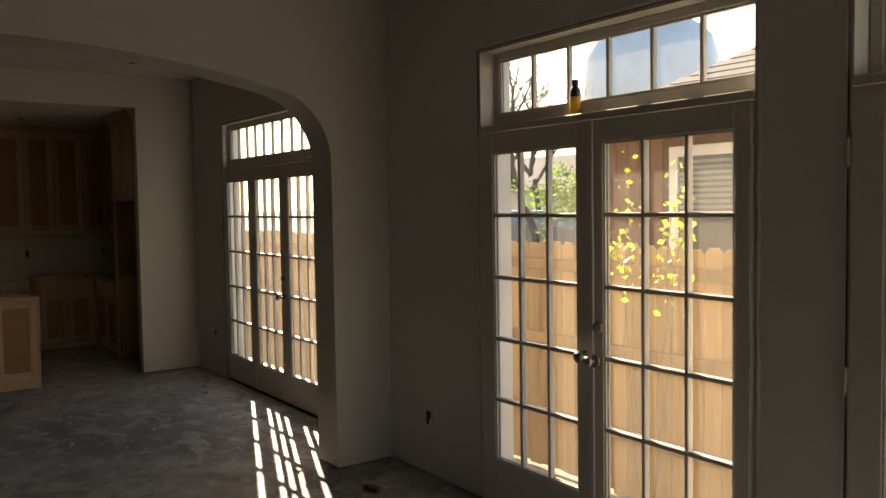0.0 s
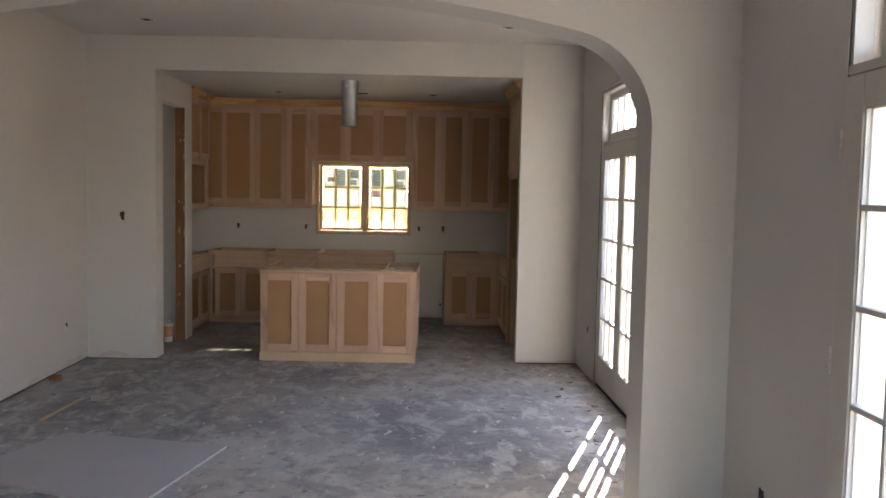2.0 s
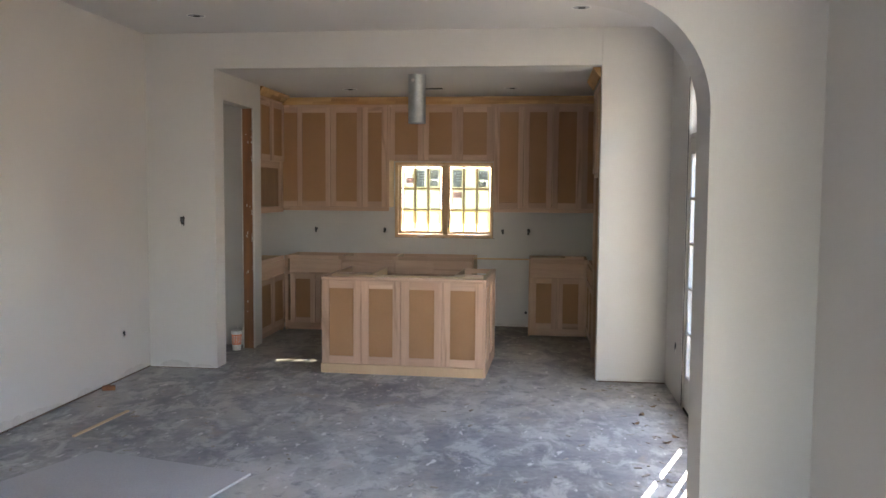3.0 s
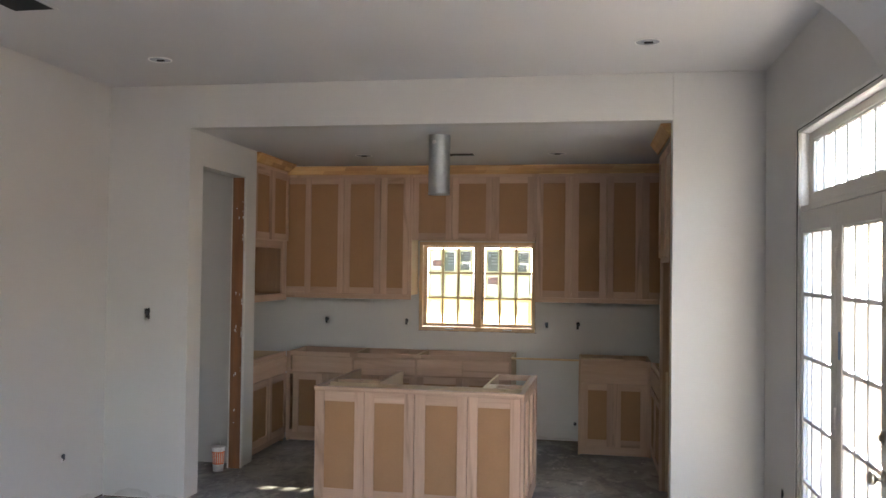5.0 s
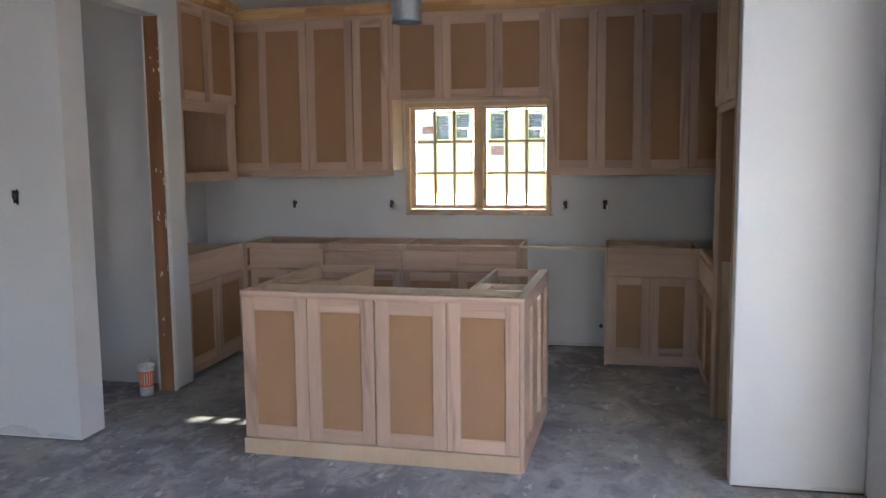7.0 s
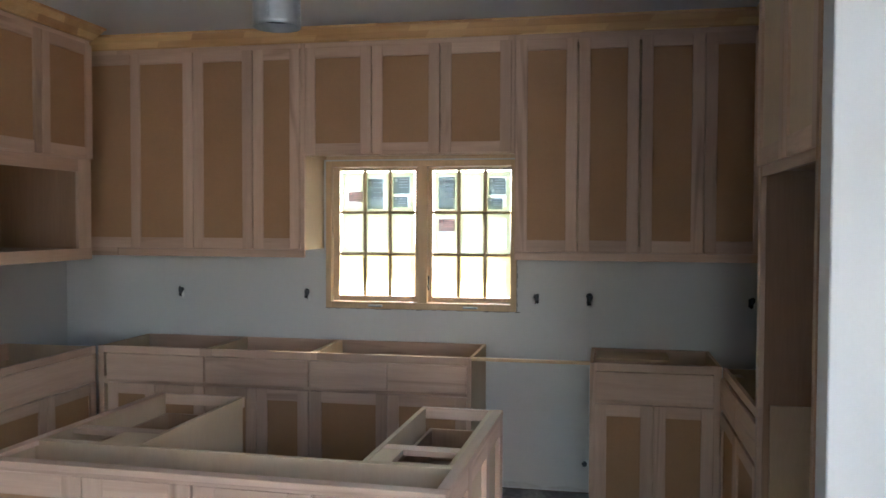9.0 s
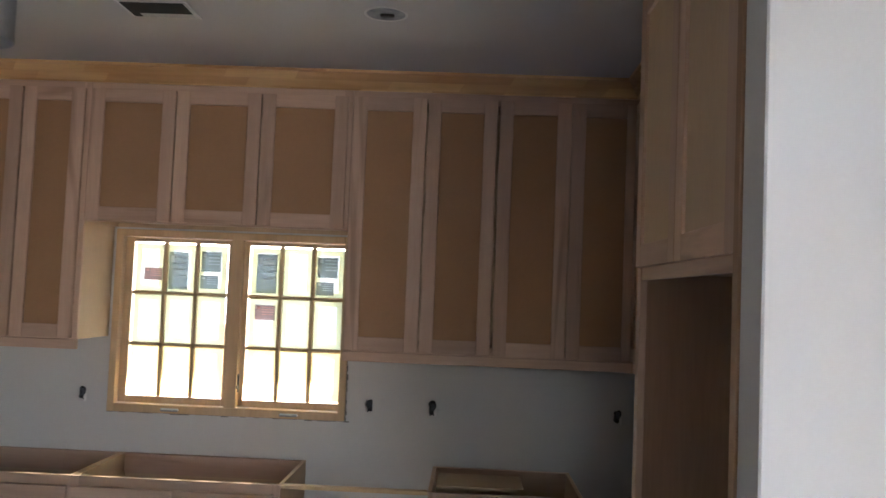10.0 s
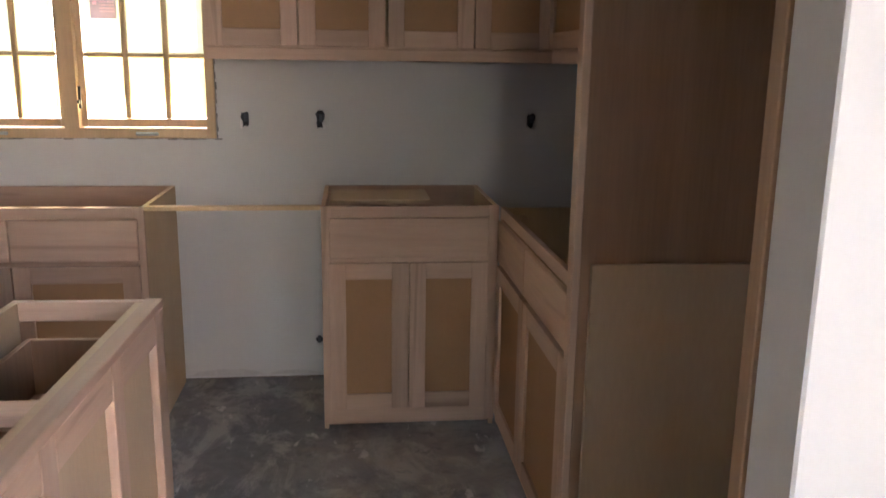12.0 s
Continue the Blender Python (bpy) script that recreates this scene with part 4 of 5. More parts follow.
for a in ((0.550, 0.815, 10.036, 10.052), (0.550, 0.564, 9.87, 10.035), (0.801, 0.815, 9.87, 10.035)):
    part("rim", boxes((*a, Z_KIT - 0.006, Z_KIT), bevel=0.001), CEIL, c)


# outlet holes in the drywall: black faces painted for the shade inside
def outlet(x, y, z, face, w=0.055, h=0.095, seed=0):
    """An unfinished electrical box in a wall; face: the way that the wall looks."""
    rng = random.Random(seed)
    ang = {"-y": 0, "+x": 90, "-x": -90}[face]
    c = thing("outlet_box", "unfinished electrical box opening in the drywall", "outlet", pose(x, y, z, 0, 0, ang), "electrical boxes")
    bm = bmesh.new()
    ring, back = [], []
    for k in range(12):
        a = 2 * math.pi * k / 12
        u, v = math.cos(a), math.sin(a)
        s = 1 / max(abs(u), abs(v)) * rng.uniform(0.62, 1.0)
        ring.append(bm.verts.new((u * s * w / 2, -0.0022, v * s * h / 2)))
        back.append(bm.verts.new((u * s * w / 2 * 0.9, -0.0004, v * s * h / 2 * 0.9)))
    for k in range(12):
        bm.faces.new((ring[k], ring[(k + 1) % 12], back[(k + 1) % 12], back[k]))
    bm.faces.new(ring)
    bmesh.ops.recalc_face_normals(bm, faces=bm.faces)
    part("cavity", bm, BLACK, c)
    for a in (-w / 2 + 0.006, w / 2 - 0.010):
        part("box_rim", boxes((a, a + 0.004, -0.005, -0.0023, -h / 2 + 0.012, h / 2 - 0.012)), SCREWBOX, c)
    # a torn paper flap at one edge of the cut
    bm = bmesh.new()
    sd = rng.choice((-1, 1))
    f = [bm.verts.new((sd * u * w, -v, q * h)) for u, v, q in ((0.50, 0.0025, 0.1), (0.50, 0.0025, -0.48), (0.28, 0.007, -0.52), (0.18, 0.009, -0.2))]
    bm.faces.new(f)
    bm.faces.new([bm.verts.new(v.co + Vector((0, -0.0008, 0))) for v in reversed(f)])
    part("paper_flap", bm, MUD, c)
    part("wire", boxes((-0.006, 0.008, -0.010, -0.0023, -0.012, 0.022), bevel=0.002), SCREWBOX, c)


outlet(-1.40, Y_STUB0, 1.365, "-y", 0.052, 0.10, 1)
for k, x in enumerate((-0.90, -0.04, 1.40, 1.712, 2.62)):
    outlet(x, Y_NORTH, 1.162, "-y", 0.042, 0.078, 2 + k)
outlet(XW, 7.86, 0.40, "+x", 0.05, 0.06, 8)
outlet(XW, 10.35, 1.165, "+x", 0.05, 0.085, 12)
outlet(XE_FAR, 7.83, 0.42, "-x", 0.06, 0.10, 9)
outlet(XE_NEAR, 3.87, 0.365, "-x", 0.06, 0.11, 10)
outlet(1.69, Y_NORTH, 0.18, "-y", 0.04, 0.03, 11)

# loose things
c = thing("paper_cup", "tall paper cup with orange stripes and a lid on the floor", "cup", pose(-1.245, 9.27, 0))
part("cup", lathe([(0.0, 0.004), (0.040, 0.004), (0.040, 0.0), (0.042, 0.0), (0.046, 0.06)], 28), CUPW, c, "", True)
part("sleeve", lathe([(0.0463, 0.06), (0.0535, 0.165)], 28), ORANGE, c, "orange printed band", True)
bm = lathe([(0.0472, 0.07), (0.0534, 0.157)], 57)
bm.faces.ensure_lookup_table()
bmesh.ops.delete(bm, geom=[bm.faces[k] for k in range(57) if k % 3], context="FACES")
part("print_stripes", bm, CUPW, c, "white printed stripes")
part("rim", lathe([(0.0535, 0.165), (0.0555, 0.195), (0.058, 0.197), (0.058, 0.202), (0.055, 0.203), (0.052, 0.206), (0.0, 0.206)], 28), CUPW, c, "", True)
part("straw", lathe([(0.0, 0.206), (0.0035, 0.206), (0.0035, 0.245), (0.0, 0.245)], 10, (0.01, 0.01, 0)), CUPW, c)

c = thing("drink_bottle", "small juice bottle with a black cap and yellow label", "bottle", pose(2.95, 2.612, 2.1285) @ Matrix.Diagonal((0.86, 0.86, 0.86, 1)))
part("body", lathe([(0.0, 0.0), (0.028, 0.0), (0.032, 0.006), (0.032, 0.03), (0.0315, 0.04)], 24), JUICE, c, "", True)
part("label_band", lathe([(0.0322, 0.04), (0.0322, 0.105), (0.031, 0.11)], 24), LABELY, c, "yellow fruit label", True)
part("shoulder", lathe([(0.0318, 0.11), (0.030, 0.145), (0.022, 0.165), (0.017, 0.172), (0.017, 0.178)], 24), CAPBLACK, c, "", True)
part("cap", lathe([(0.0185, 0.178), (0.0195, 0.182), (0.0195, 0.204), (0.017, 0.208), (0.0, 0.208)], 24), CAPBLACK, c, "", True)

bm = bmesh.new()
vs = [bm.verts.new((x, y, z)) for z in (0.0, 0.013) for x, y in ((-1.24, 5.10), (-0.05, 4.62), (0.19, 5.66), (-0.92, 5.93))]
bm.faces.new(vs[3::-1]), bm.faces.new(vs[4:])
for k in range(4):
    bm.faces.new((vs[k], vs[(k + 1) % 4], vs[4 + (k + 1) % 4], vs[4 + k]))
tagged(part("drywall_sheet", bm, SHEET), "grey drywall offcut lying on the slab", "drywall sheet")
tagged(part("lath_strip", turned(boxes((-0.012, 0.012, -0.33, 0.33, 0, 0.012), bevel=0.002), pose(-1.21, 6.54, 0, 0, 0, -4)), BIRCH), "thin pine strip lying on the floor", "wood strip")
tagged(part("wood_offcut", turned(boxes((-0.02, 0.02, -0.06, 0.06, 0, 0.03), bevel=0.003), pose(2.45, 3.84, 0, 0, 0, 15)), STUD), "reddish wood offcut on the floor", "wood offcut")

# rough drywall edges round the door openings
def ragged(name, x, runs, seed, label, deep=0.004):
    """A torn strip of compound along straight runs on a wall that looks along -x; runs: ((y0, z0), (y1, z1), side)."""
    rng = random.Random(seed)
    bm = bmesh.new()
    for (y0, z0), (y1, z1), (sy, sz) in runs:
        n = max(6, int(math.hypot(y1 - y0, z1 - z0) / 0.03))
        rows = []
        wide = 0.006
        for k in range(n + 1):
            f = k / n
            wide = min(0.02, max(0.002, wide + rng.uniform(-0.005, 0.005)))
            y, z = y0 + (y1 - y0) * f, z0 + (z1 - z0) * f
            h = deep * rng.uniform(0.4, 1.0)
            rows.append([bm.verts.new((x - u, y + sy * w, z + sz * w)) for u, w in ((0.0, 0.0), (h, 0.001), (h * 0.7, wide * 0.7), (0.0, wide))])
        for a, b in zip(rows, rows[1:]):
            for i in range(3):
                bm.faces.new((a[i], b[i], b[i + 1], a[i + 1]))
    bmesh.ops.recalc_face_normals(bm, faces=bm.faces)
    return tagged(part(name, bm, MUD), label, "trim", kind="structure")


def opening_runs(d):
    return [((d[0], 0.03), (d[0], d[2]), (-1, 0)), ((d[1], 0.03), (d[1], d[2]), (1, 0)), ((d[0], d[2]), (d[1], d[2]), (0, 1))]


ragged("rough_edge_near", XE_NEAR, opening_runs(D1), 21, "rough cut drywall edge round the door")
ragged("rough_edge_side", XE_NEAR, opening_runs(D2), 22, "rough cut drywall edge round the door")
ragged("rough_edge_far", XE_FAR, opening_runs(D3), 23, "rough cut drywall edge round the door")
for nm, xin, d in (("gap_near", XE_NEAR, D1), ("gap_side", XE_NEAR, D2), ("gap_far", XE_FAR, D3)):
    solid(nm, boxes((xin - 0.0012, xin + 0.004, d[0] - 0.002, d[0] + 0.002, 0.02, d[2]), (xin - 0.0012, xin + 0.004, d[1] - 0.002, d[1] + 0.002, 0.02, d[2]), (xin - 0.0012, xin + 0.004, d[0] + 0.002, d[1] - 0.002, d[2] - 0.002, d[2] + 0.002)), BLACK, "dark shim gap round the door lining", "trim")


rng = random.Random(61)
bm = bmesh.new()
for k in range(38):
    u = WIN[0] - 0.006 + (WIN[1] - WIN[0]) * k / 37
    box(bm, u, u + rng.uniform(0.026, 0.040), Y_NORTH - 0.0035, Y_NORTH - 0.0005, WIN[2] - rng.uniform(0.002, 0.008), WIN[2] - 0.0005)
for k in range(26):
    z = WIN[2] + 0.36 * k / 25
    box(bm, WIN[1] + 0.0005, WIN[1] + rng.uniform(0.002, 0.010), Y_NORTH - 0.0035, Y_NORTH - 0.0005, z, z + rng.uniform(0.013, 0.018))
    box(bm, WIN[0] - rng.uniform(0.002, 0.006), WIN[0] - 0.0005, Y_NORTH - 0.0035, Y_NORTH - 0.0005, z, z + rng.uniform(0.013, 0.018))
solid("rough_edge_window", bm, mat("torn_drywall", (0.30, 0.28, 0.25), 0.9, second=(0.12, 0.11, 0.10), scale=25, fine=80), "dark ragged cut of the drywall round the window", "trim")


BAREP = mat("bare_drywall_paper", (0.53, 0.515, 0.485), 0.9, second=(0.46, 0.445, 0.415), scale=9, fine=60, bump=0.2)


def smear(name, x, y, face, pieces, seed):
    """Patches of bare joint compound at a wall's foot: (start, end, height) along the wall."""
    rng = random.Random(seed)
    bm = bmesh.new()
    for a, b, h in pieces:
        n = max(5, int((b - a) / 0.035))
        top = []
        low = []
        for k in range(n + 1):
            u = a + (b - a) * k / n
            e = math.sin(math.pi * k / n) ** 0.4
            z = 0.024 + h * e * rng.uniform(0.7, 1.0)
            p = (u, y) if face == "y" else (x, u)
            o = (0, -0.0025) if face == "y" else (0.0025, 0)
            top.append(bm.verts.new((p[0] + o[0], p[1] + o[1], z)))
            low.append(bm.verts.new((p[0] + o[0], p[1] + o[1], 0.023)))
        for k in range(n):
            bm.faces.new((low[k], low[k + 1], top[k + 1], top[k]))
    return solid(name, bm, BAREP, "dull grey patch of bare drywall at the wall foot", "trim")


smear("compound_west", XW, 0, "x", ((5.2, 6.9, 0.07), (7.1, 7.35, 0.05), (7.75, 8.3, 0.06)), 31)
smear("compound_stub_west", 0, Y_STUB0, "y", ((-1.64, -1.33, 0.06), (-1.31, -1.12, 0.025)), 32)
smear("compound_stub_east", 0, Y_STUB0, "y", ((2.42, 2.56, 0.008), (2.70, 2.92, 0.015)), 33)
smear("compound_north", 0, Y_NORTH, "y", ((1.12, 1.45, 0.03), (1.45, 1.7, 0.02)), 34)

# white drywall edge beside the pantry stud, splashes on the stud
solid("pantry_edge", boxes((-1.205, -1.1995, PD1 - 0.016, PD1 - 0.001, 0.004, PDZ - 0.003), (X_OPEN0 - 0.0115, X_OPEN0 - 0.0005, PD1 - 0.004, PD1 + 0.029, 0.004, PDZ - 0.003)), MUD, "white drywall edge beside the stud", "trim")
rng = random.Random(41)
bm = bmesh.new()
for k in range(26):
    z = rng.choice((1.42, 1.40, 1.15, 0.45, 1.2, 1.9, 2.2, 0.8)) + rng.gauss(0, 0.05)
    u = rng.choice((-1.098, -1.10, -1.13, -1.16)) + rng.gauss(0, 0.006)
    w, h = rng.uniform(0.003, 0.010), rng.uniform(0.004, 0.03)
    u = max(-1.19, min(-1.108, u))
    box(bm, u, u + w, PD1 - 0.0015, PD1 - 0.0002, z, z + h)
tagged(part("stud_splashes", bm, MUD), "white compound splashes on the bare stud", "splash", kind="stuff")

# debris on the slab
rng = random.Random(51)
bm = bmesh.new()
for k in range(170):
    if k < 60:
        x, y = min(2.88, rng.gauss(2.6, 0.16)), rng.uniform(5.4, 8.25)
    else:
        x, y = rng.uniform(-1.6, 2.6), rng.uniform(4.7, 8.3)
    a, w, l, h = rng.uniform(0, 3.1), rng.uniform(0.003, 0.010), rng.uniform(0.006, 0.028), rng.uniform(0.002, 0.006)
    r = boxes((-l, l, -w, w, 0.0005, h))
    bmesh.ops.transform(r, matrix=pose(x, y, 0, 0, 0, math.degrees(a)), verts=r.verts)
    me = bpy.data.meshes.new("chip")
    r.to_mesh(me)
    r.free()
    bm.from_mesh(me)
    bpy.data.meshes.remove(me)
tagged(part("floor_debris", bm, mat("dry_debris", (0.20, 0.16, 0.12), 0.9, second=(0.42, 0.40, 0.37), scale=3, fine=30)), "scattered chips, dry leaf bits and drywall crumbs", "debris", kind="stuff")
tagged(part("wood_chunk", turned(boxes((-0.05, 0.05, -0.03, 0.03, 0, 0.035), bevel=0.004), pose(-1.665, 7.47, 0, 0, 0, 25)), STUD), "small brown wood offcut by the wall foot", "wood offcut")
for x, y, a in ((2.73, 7.55, 20), (2.62, 7.3, 70), (2.78, 6.75, 120), (2.70, 6.62, 10), (2.55, 7.05, 45)):
    bm = bmesh.new()
    ring = [bm.verts.new((0.032 * math.cos(t) * (1 + 0.25 * math.cos(3 * t)), 0.02 * math.sin(t), 0.004 + 0.012 * math.cos(t) ** 2)) for t in [2 * math.pi * k / 10 for k in range(10)]]
    mid = bm.verts.new((0, 0, 0.002))
    for k in range(10):
        bm.faces.new((ring[k], ring[(k + 1) % 10], mid))
    tagged(part("dry_leaf", turned(bm, pose(x, y, 0, 0, 0, a)), mat("dry_leaf", (0.20, 0.13, 0.07), 0.8, scale=20)), "curled dry brown leaf on the slab", "leaf", "dry leaves on the floor")

# ---- outside ----
ZG = -0.58
solid("ground", boxes((-400, 400, -400, 400, ZG - 0.5, ZG)), GROUNDM, "dry patchy lawn and bare soil", "ground")
XFENCE = 4.75
fence = thing("fence", "new cedar picket fence with dog-ear tops", "fence")
bm = bmesh.new()
pw, ph = 0.138, 1.37 - ZG - 0.03
prof = [(-pw / 2, 0), (pw / 2, 0), (pw / 2, ph - 0.035), (pw / 2 - 0.035, ph), (-pw / 2 + 0.035, ph), (-pw / 2, ph - 0.035)]
fa = [bm.verts.new((-0.008, y, z)) for y, z in prof]
fb = [bm.verts.new((0.008, y, z)) for y, z in prof]
bm.faces.new(fa), bm.faces.new(fb[::-1])
for k in range(6):
    bm.faces.new((fa[k], fb[k], fb[(k + 1) % 6], fa[(k + 1) % 6]))
bmesh.ops.recalc_face_normals(bm, faces=bm.faces)
picket = mesh_of("picket", bm, FENCE)
rng = random.Random(4)
for k in range(132):
    o = new("picket", picket)
    o.parent = fence
    o.location = (XFENCE + rng.uniform(-0.003, 0.003), -3.5 + k * 0.1415, ZG + 0.03 + rng.uniform(-0.012, 0.012))
    o.rotation_euler = (rng.uniform(-0.006, 0.006), 0, 0)
for z in (-0.12, 0.52, 1.145):
    part("fence_rail", boxes((XFENCE - 0.05, XFENCE - 0.012, -3.5, 15.2, z, z + 0.085), bevel=0.003), FENCE, fence)
for k in range(8):
    y = -3.2 + 2.4 * k
    part("fence_post", boxes((XFENCE + 0.012, XFENCE + 0.10, y, y + 0.09, ZG - 0.3, 1.31), bevel=0.003), FENCE, fence)

# Added fence, unseen: cuts low sky light at the kitchen window.
back = thing("added_back_fence", "unseen cedar picket fence added behind the house to cut sky light", "fence")
for k in range(96):
    o = new("picket", picket)
    o.parent = back
    o.location = (-8.8 + k * 0.1415, 15.2 + rng.uniform(-0.003, 0.003), ZG + 0.03 + rng.uniform(-0.012, 0.012))
    o.rotation_euler = (0, 0, radians(90))
for z in (-0.12, 0.52, 1.145):
    part("fence_rail", boxes((-8.8, 4.7, 15.15, 15.19, z, z + 0.085), bevel=0.003), FENCE, back)

old = thing("old_fence", "grey weathered board fence behind the cedar one", "fence")
bm = boxes((-0.01, 0.01, -0.07, 0.07, 0, 1.70), bevel=0.003)
board = mesh_of("fence_board", bm, OLDFENCE)
for k in range(110):
    o = new("fence_board", board)
    o.parent = old
    o.location = (14.0 + rng.uniform(-0.01, 0.01), 5.0 + k * 0.146, ZG + rng.uniform(-0.02, 0.02))

# neighbour's house
hs = thing("neighbour_house", "brown timber-clad house with a shingle roof behind the fence", "house")
HX, HY = 8.5, 7.75
part("wall", boxes((HX, HX + 8, -8, HY, ZG, 2.70)), BRICKW, hs)
bm = bmesh.new()
rp = [(HX - 0.5, HY + 0.5, 2.62), (HX - 0.5, -8.5, 2.62), (HX + 8.5, -8.5, 2.62), (HX + 8.5, HY + 0.5, 2.62), (HX + 4, HY - 4, 5.15), (HX + 4, -4.5, 5.15)]
rv = [bm.verts.new(p) for p in rp]
for f in ((0, 1, 5, 4), (1, 2, 5), (2, 3, 4, 5), (3, 0, 4), (0, 3, 2, 1)):
    bm.faces.new([rv[k] for k in f])
bmesh.ops.recalc_face_normals(bm, faces=bm.faces)
part("roof", bm, SHINGLE, hs)
# shingle courses on the slope towards the garden, boards on the wall under it
slope = Vector((4.5, 0, 2.53)).normalized()
lift = Vector((-slope.z, 0, slope.x))
for k in range(22):
    u = 0.22 * k
    ya, yb = HY + 0.5 - 0.93 * u * 0.872, -8.5 + 0.93 * u * 0.872
    bm = bmesh.new()
    base = Vector((HX - 0.5, 0, 2.62)) + slope * u
    low = [base + lift * 0.004, base + lift * 0.022, base + slope * 0.24 + lift * 0.006]
    rows = [[bm.verts.new((p.x, y, p.z)) for p in low] for y in (ya, yb)]
    for a, b in ((0, 1), (1, 2)):
        bm.faces.new((rows[0][a], rows[0][b], rows[1][b], rows[1][a]))
    bmesh.ops.recalc_face_normals(bm, faces=bm.faces)
    part("shingle_course", bm, SHINGLE, hs)
board_w = mesh_of("wall_board", boxes((-0.018, -0.001, 0.003, 0.197, ZG, 2.60), bevel=0.003), BRICKW)
for k in range(40):
    y = HY - 0.2 * (k + 1)
    if y + 0.2 < 4.5 or y > 6.66:
        o = new("wall_board", board_w)
        o.parent = hs
        o.location = (HX, y, 0)
part("fascia", boxes((HX - 0.53, HX - 0.505, -8.5, HY + 0.5, 2.52, 2.66)), STUCCO, hs)
part("soffit", boxes((HX - 0.5, HX, -8.4, HY + 0.45, 2.60, 2.615)), STUCCO, hs)
wa, wb, wz0, wz1 = 4.55, 6.62, 0.75, 2.38
wn_ = part("window", boxes((HX - 0.05, HX + 0.02, wa, wa + 0.13, wz0, wz1), (HX - 0.05, HX + 0.02, wb - 0.13, wb, wz0, wz1), (HX - 0.05, HX + 0.02, wa + 0.13, wb - 0.13, wz1 - 0.13, wz1), (HX - 0.05, HX + 0.02, wa + 0.13, wb - 0.13, wz0, wz0 + 0.13), (HX - 0.04, HX + 0.01, wa + 0.13, wb - 0.13, 1.52, 1.57)), WHITE, hs, "white trimmed window")
part("pane", boxes((HX - 0.02, HX - 0.01, wa + 0.13, wb - 0.13, wz0 + 0.13, 1.52)), DIMGLASS, wn_)
part("pane", boxes((HX - 0.02, HX - 0.01, wa + 0.13, wb - 0.13, 1.57, wz1 - 0.13)), DIMGLASS, wn_)
for k in range(9):
    part("blind_slat", boxes((HX - 0.024, HX - 0.021, wa + 0.14, wb - 0.14, 1.60 + k * 0.07, 1.64 + k * 0.07)), BLIND, wn_)

# distant tank and pale buildings
tank = thing("water_tower", "pale blue water tower above the roofs", "water tower", pose(60, 52, 0))
part("bowl", lathe([(0.0, 8), (4.5, 8.3), (5.9, 10), (6.3, 12), (6.2, 14.5), (5.6, 16.5), (4.4, 17.6), (2.4, 18.2), (0, 18.35)], 40), BLUETANK, tank, "", True)
part("stem", lathe([(2.2, ZG), (2.2, 8.4)], 28), BLUETANK, tank, "", True)
tagged(part("garage", turned(boxes((-1.5, 1.5, -4, 4, 0, 1.95), bevel=0.02), pose(24, 29, ZG, 0, 0, 8)), SLATE), "low dull blue shed far off", "shed")
ph = thing("pale_house", "pale stucco house far off", "house", pose(33, 38, ZG, 0, 0, 6))
part("wall", boxes((-4, 4, -9, 7, 0, 3.0)), STUCCO, ph)
bm = bmesh.new()
rv = [bm.verts.new(p) for p in ((-4.5, -9.5, 2.95), (4.5, -9.5, 2.95), (4.5, 7.5, 2.95), (-4.5, 7.5, 2.95), (0, -6, 5.0), (0, 4, 5.0))]
for f in ((0, 1, 4), (1, 2, 5, 4), (2, 3, 5), (3, 0, 4, 5), (3, 2, 1, 0)):
    bm.faces.new([rv[k] for k in f])
bmesh.ops.recalc_face_normals(bm, faces=bm.faces)
part("roof", bm, SHINGLE, ph)


# trees
def limb(bm, p, direction, length, radius, depth, rng, tips):
    steps = 5
    rings, pos, d = [], Vector(p), Vector(direction).normalized()
    sides = 6 if depth < 2 else 4
    for k in range(steps + 1):
        r = radius * (1 - 0.5 * k / steps)
        side = d.orthogonal().normalized()
        other = d.cross(side)
        rings.append([bm.verts.new(pos + r * (math.cos(2 * math.pi * i / sides) * side + math.sin(2 * math.pi * i / sides) * other)) for i in range(sides)])
        pos = pos + d * (length / steps)
        d = (d + Vector((rng.uniform(-0.2, 0.2), rng.uniform(-0.2, 0.2), rng.uniform(-0.1, 0.16)))).normalized()
    for a, b in zip(rings, rings[1:]):
        for i in range(sides):
            bm.faces.new((a[i], a[(i + 1) % sides], b[(i + 1) % sides], b[i]))
    tips.append(pos.copy())
    if depth >= 4:
        return
    for _ in range(3 if depth else 5):
        nd = (d + Vector((rng.uniform(-0.9, 0.9), rng.uniform(-0.9, 0.9), rng.uniform(-0.25, 0.6)))).normalized()
        limb(bm, pos - d * rng.uniform(0, length * 0.35), nd, length * rng.uniform(0.55, 0.8), radius * 0.5, depth + 1, rng, tips)


def bare_tree(x, y, height, seed, label):
    rng = random.Random(seed)
    t = thing("bare_tree", label, "tree", pose(x, y, ZG))
    bm = bmesh.new()
    tips = []
    limb(bm, (0, 0, 0), (0.05, 0.0, 1), height * 0.34, height * 0.022, 0, rng, tips)
    part("trunk", bm, BARK, t, "", True)


bare_tree(13.6, 15.0, 7.2, 3, "leafless dark-barked tree behind the fences")
bare_tree(22, 27.5, 9, 8, "leafless tall tree in the distance")
bare_tree(26, 29, 10, 12, "leafless tall tree in the distance")


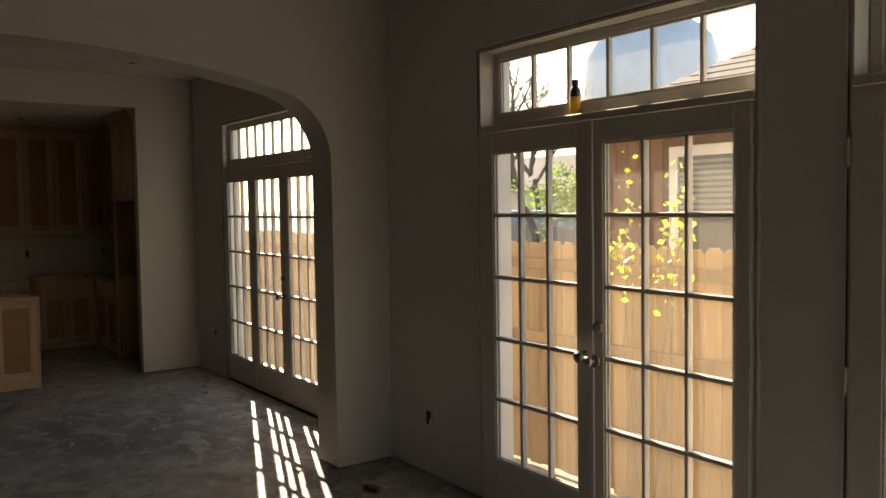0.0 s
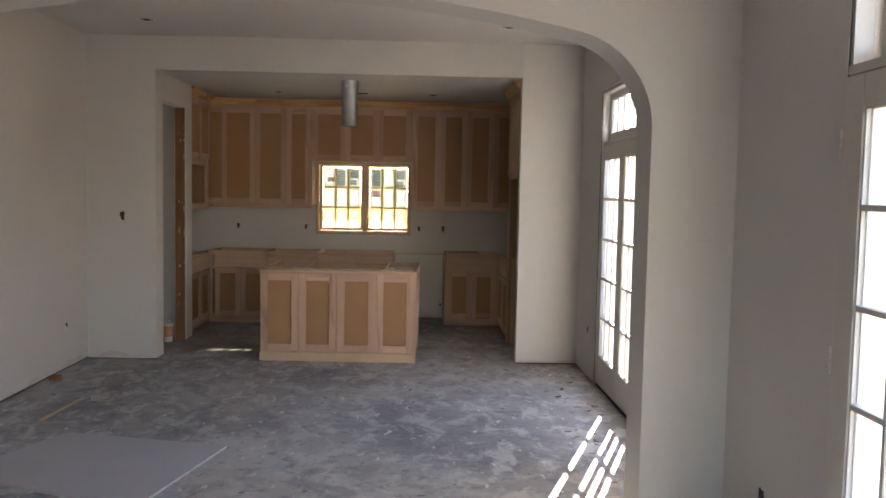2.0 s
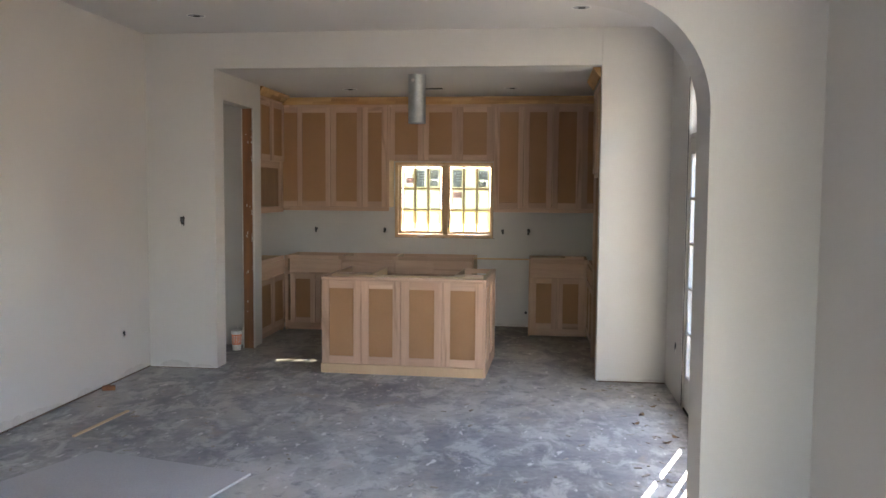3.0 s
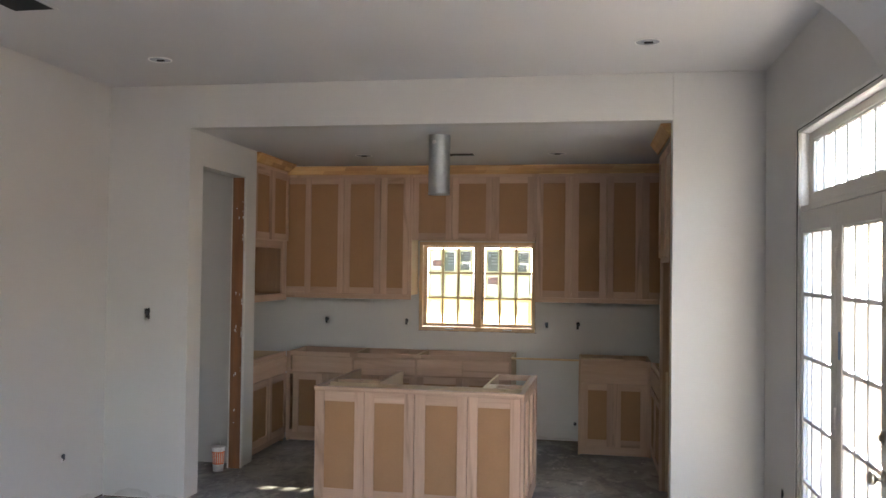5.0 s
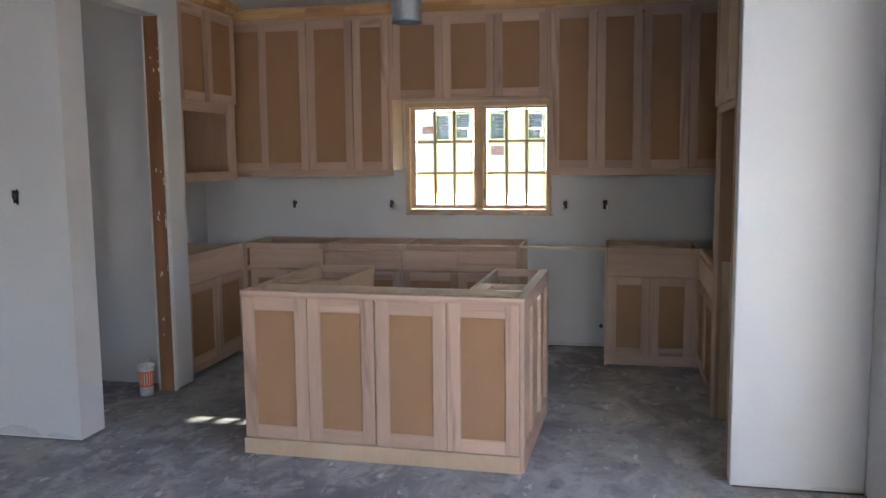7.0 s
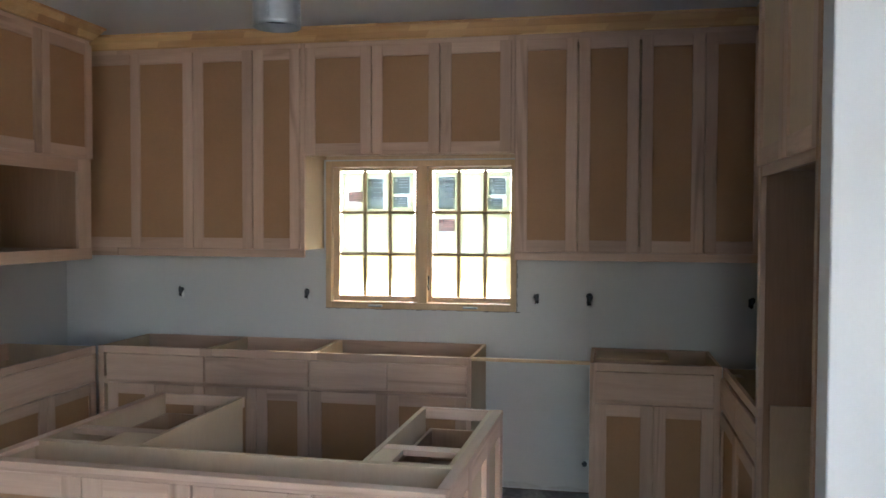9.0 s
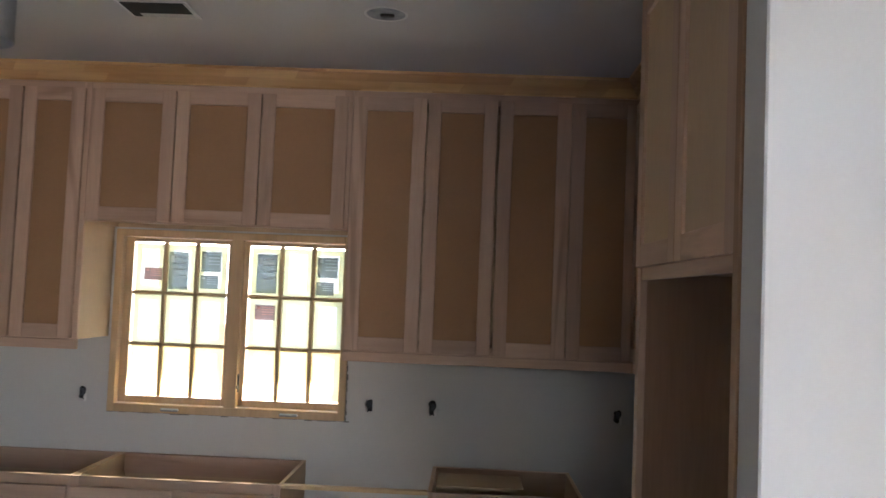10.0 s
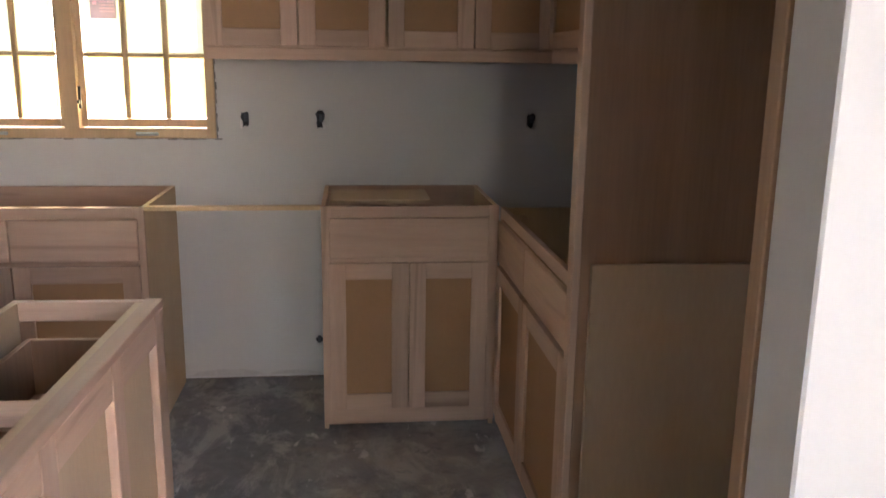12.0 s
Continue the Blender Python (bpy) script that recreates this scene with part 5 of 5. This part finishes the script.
def leaf_cloud(bm, n, rng, centre, spread, size):
    for _ in range(n):
        p = Vector([centre[i] + rng.gauss(0, spread[i]) for i in range(3)])
        a = Vector((rng.uniform(-1, 1), rng.uniform(-1, 1), rng.uniform(-1, 0.6))).normalized()
        b = a.orthogonal().normalized()
        b = (b + a.cross(b) * rng.uniform(-1, 1)).normalized()
        s = size * rng.uniform(0.6, 1.2)
        q = [p, p + a * s * 0.5 + b * s * 0.32, p + a * s, p + a * s * 0.5 - b * s * 0.32]
        bm.faces.new([bm.verts.new(v) for v in q])


rng = random.Random(9)
sh = thing("evergreen_shrub", "bright green leafy shrub behind the fence", "shrub", pose(10.9, 11.0, ZG))
bm = bmesh.new()
limb(bm, (0, 0, 0), (0, 0, 1), 1.5, 0.05, 2, rng, [])
part("stems", bm, BARK, sh)
bm = bmesh.new()
for k in range(26):
    leaf_cloud(bm, 60, rng, (rng.gauss(0, 0.4), rng.gauss(0, 0.24), 2.42 + rng.gauss(0, 0.30)), (0.13, 0.12, 0.12), 0.09)
part("crown", bm, GREEN, sh)

sp = thing("yellow_sapling", "thin sapling with bright yellow leaves by the fence", "sapling", pose(4.40, 3.42, ZG))
bm = bmesh.new()
tips = []
stems = []
for base_y, top in ((0.19, 2.50), (0.28, 2.02), (-0.27, 2.33), (-0.18, 2.18)):
    pts = [Vector((rng.uniform(-0.03, 0.03), base_y * (0.2 + 0.8 * i / 8) + rng.uniform(-0.02, 0.02), top * i / 8)) for i in range(9)]
    stems.append(pts)
    for p, q in zip(pts, pts[1:]):
        r = 0.004
        dd = (q - p).normalized()
        s, o = dd.orthogonal().normalized(), dd.cross(dd.orthogonal().normalized())
        ra = [bm.verts.new(p + r * (math.cos(i * 2.094) * s + math.sin(i * 2.094) * o)) for i in range(3)]
        rb = [bm.verts.new(q + r * (math.cos(i * 2.094) * s + math.sin(i * 2.094) * o)) for i in range(3)]
        for i in range(3):
            bm.faces.new((ra[i], ra[(i + 1) % 3], rb[(i + 1) % 3], rb[i]))
part("stems", bm, mat("pale_twig", (0.34, 0.27, 0.18), 0.8, scale=20), sp)
bm = bmesh.new()
for pts in stems:
    for i, p in enumerate(pts):
        if p.z > 1.66:
            leaf_cloud(bm, 10 if p.z > 2.35 else 20, rng, p, (0.06, 0.05, 0.09), 0.06)
part("leaves", bm, YELLOW, sp, "bright yellow leaves")
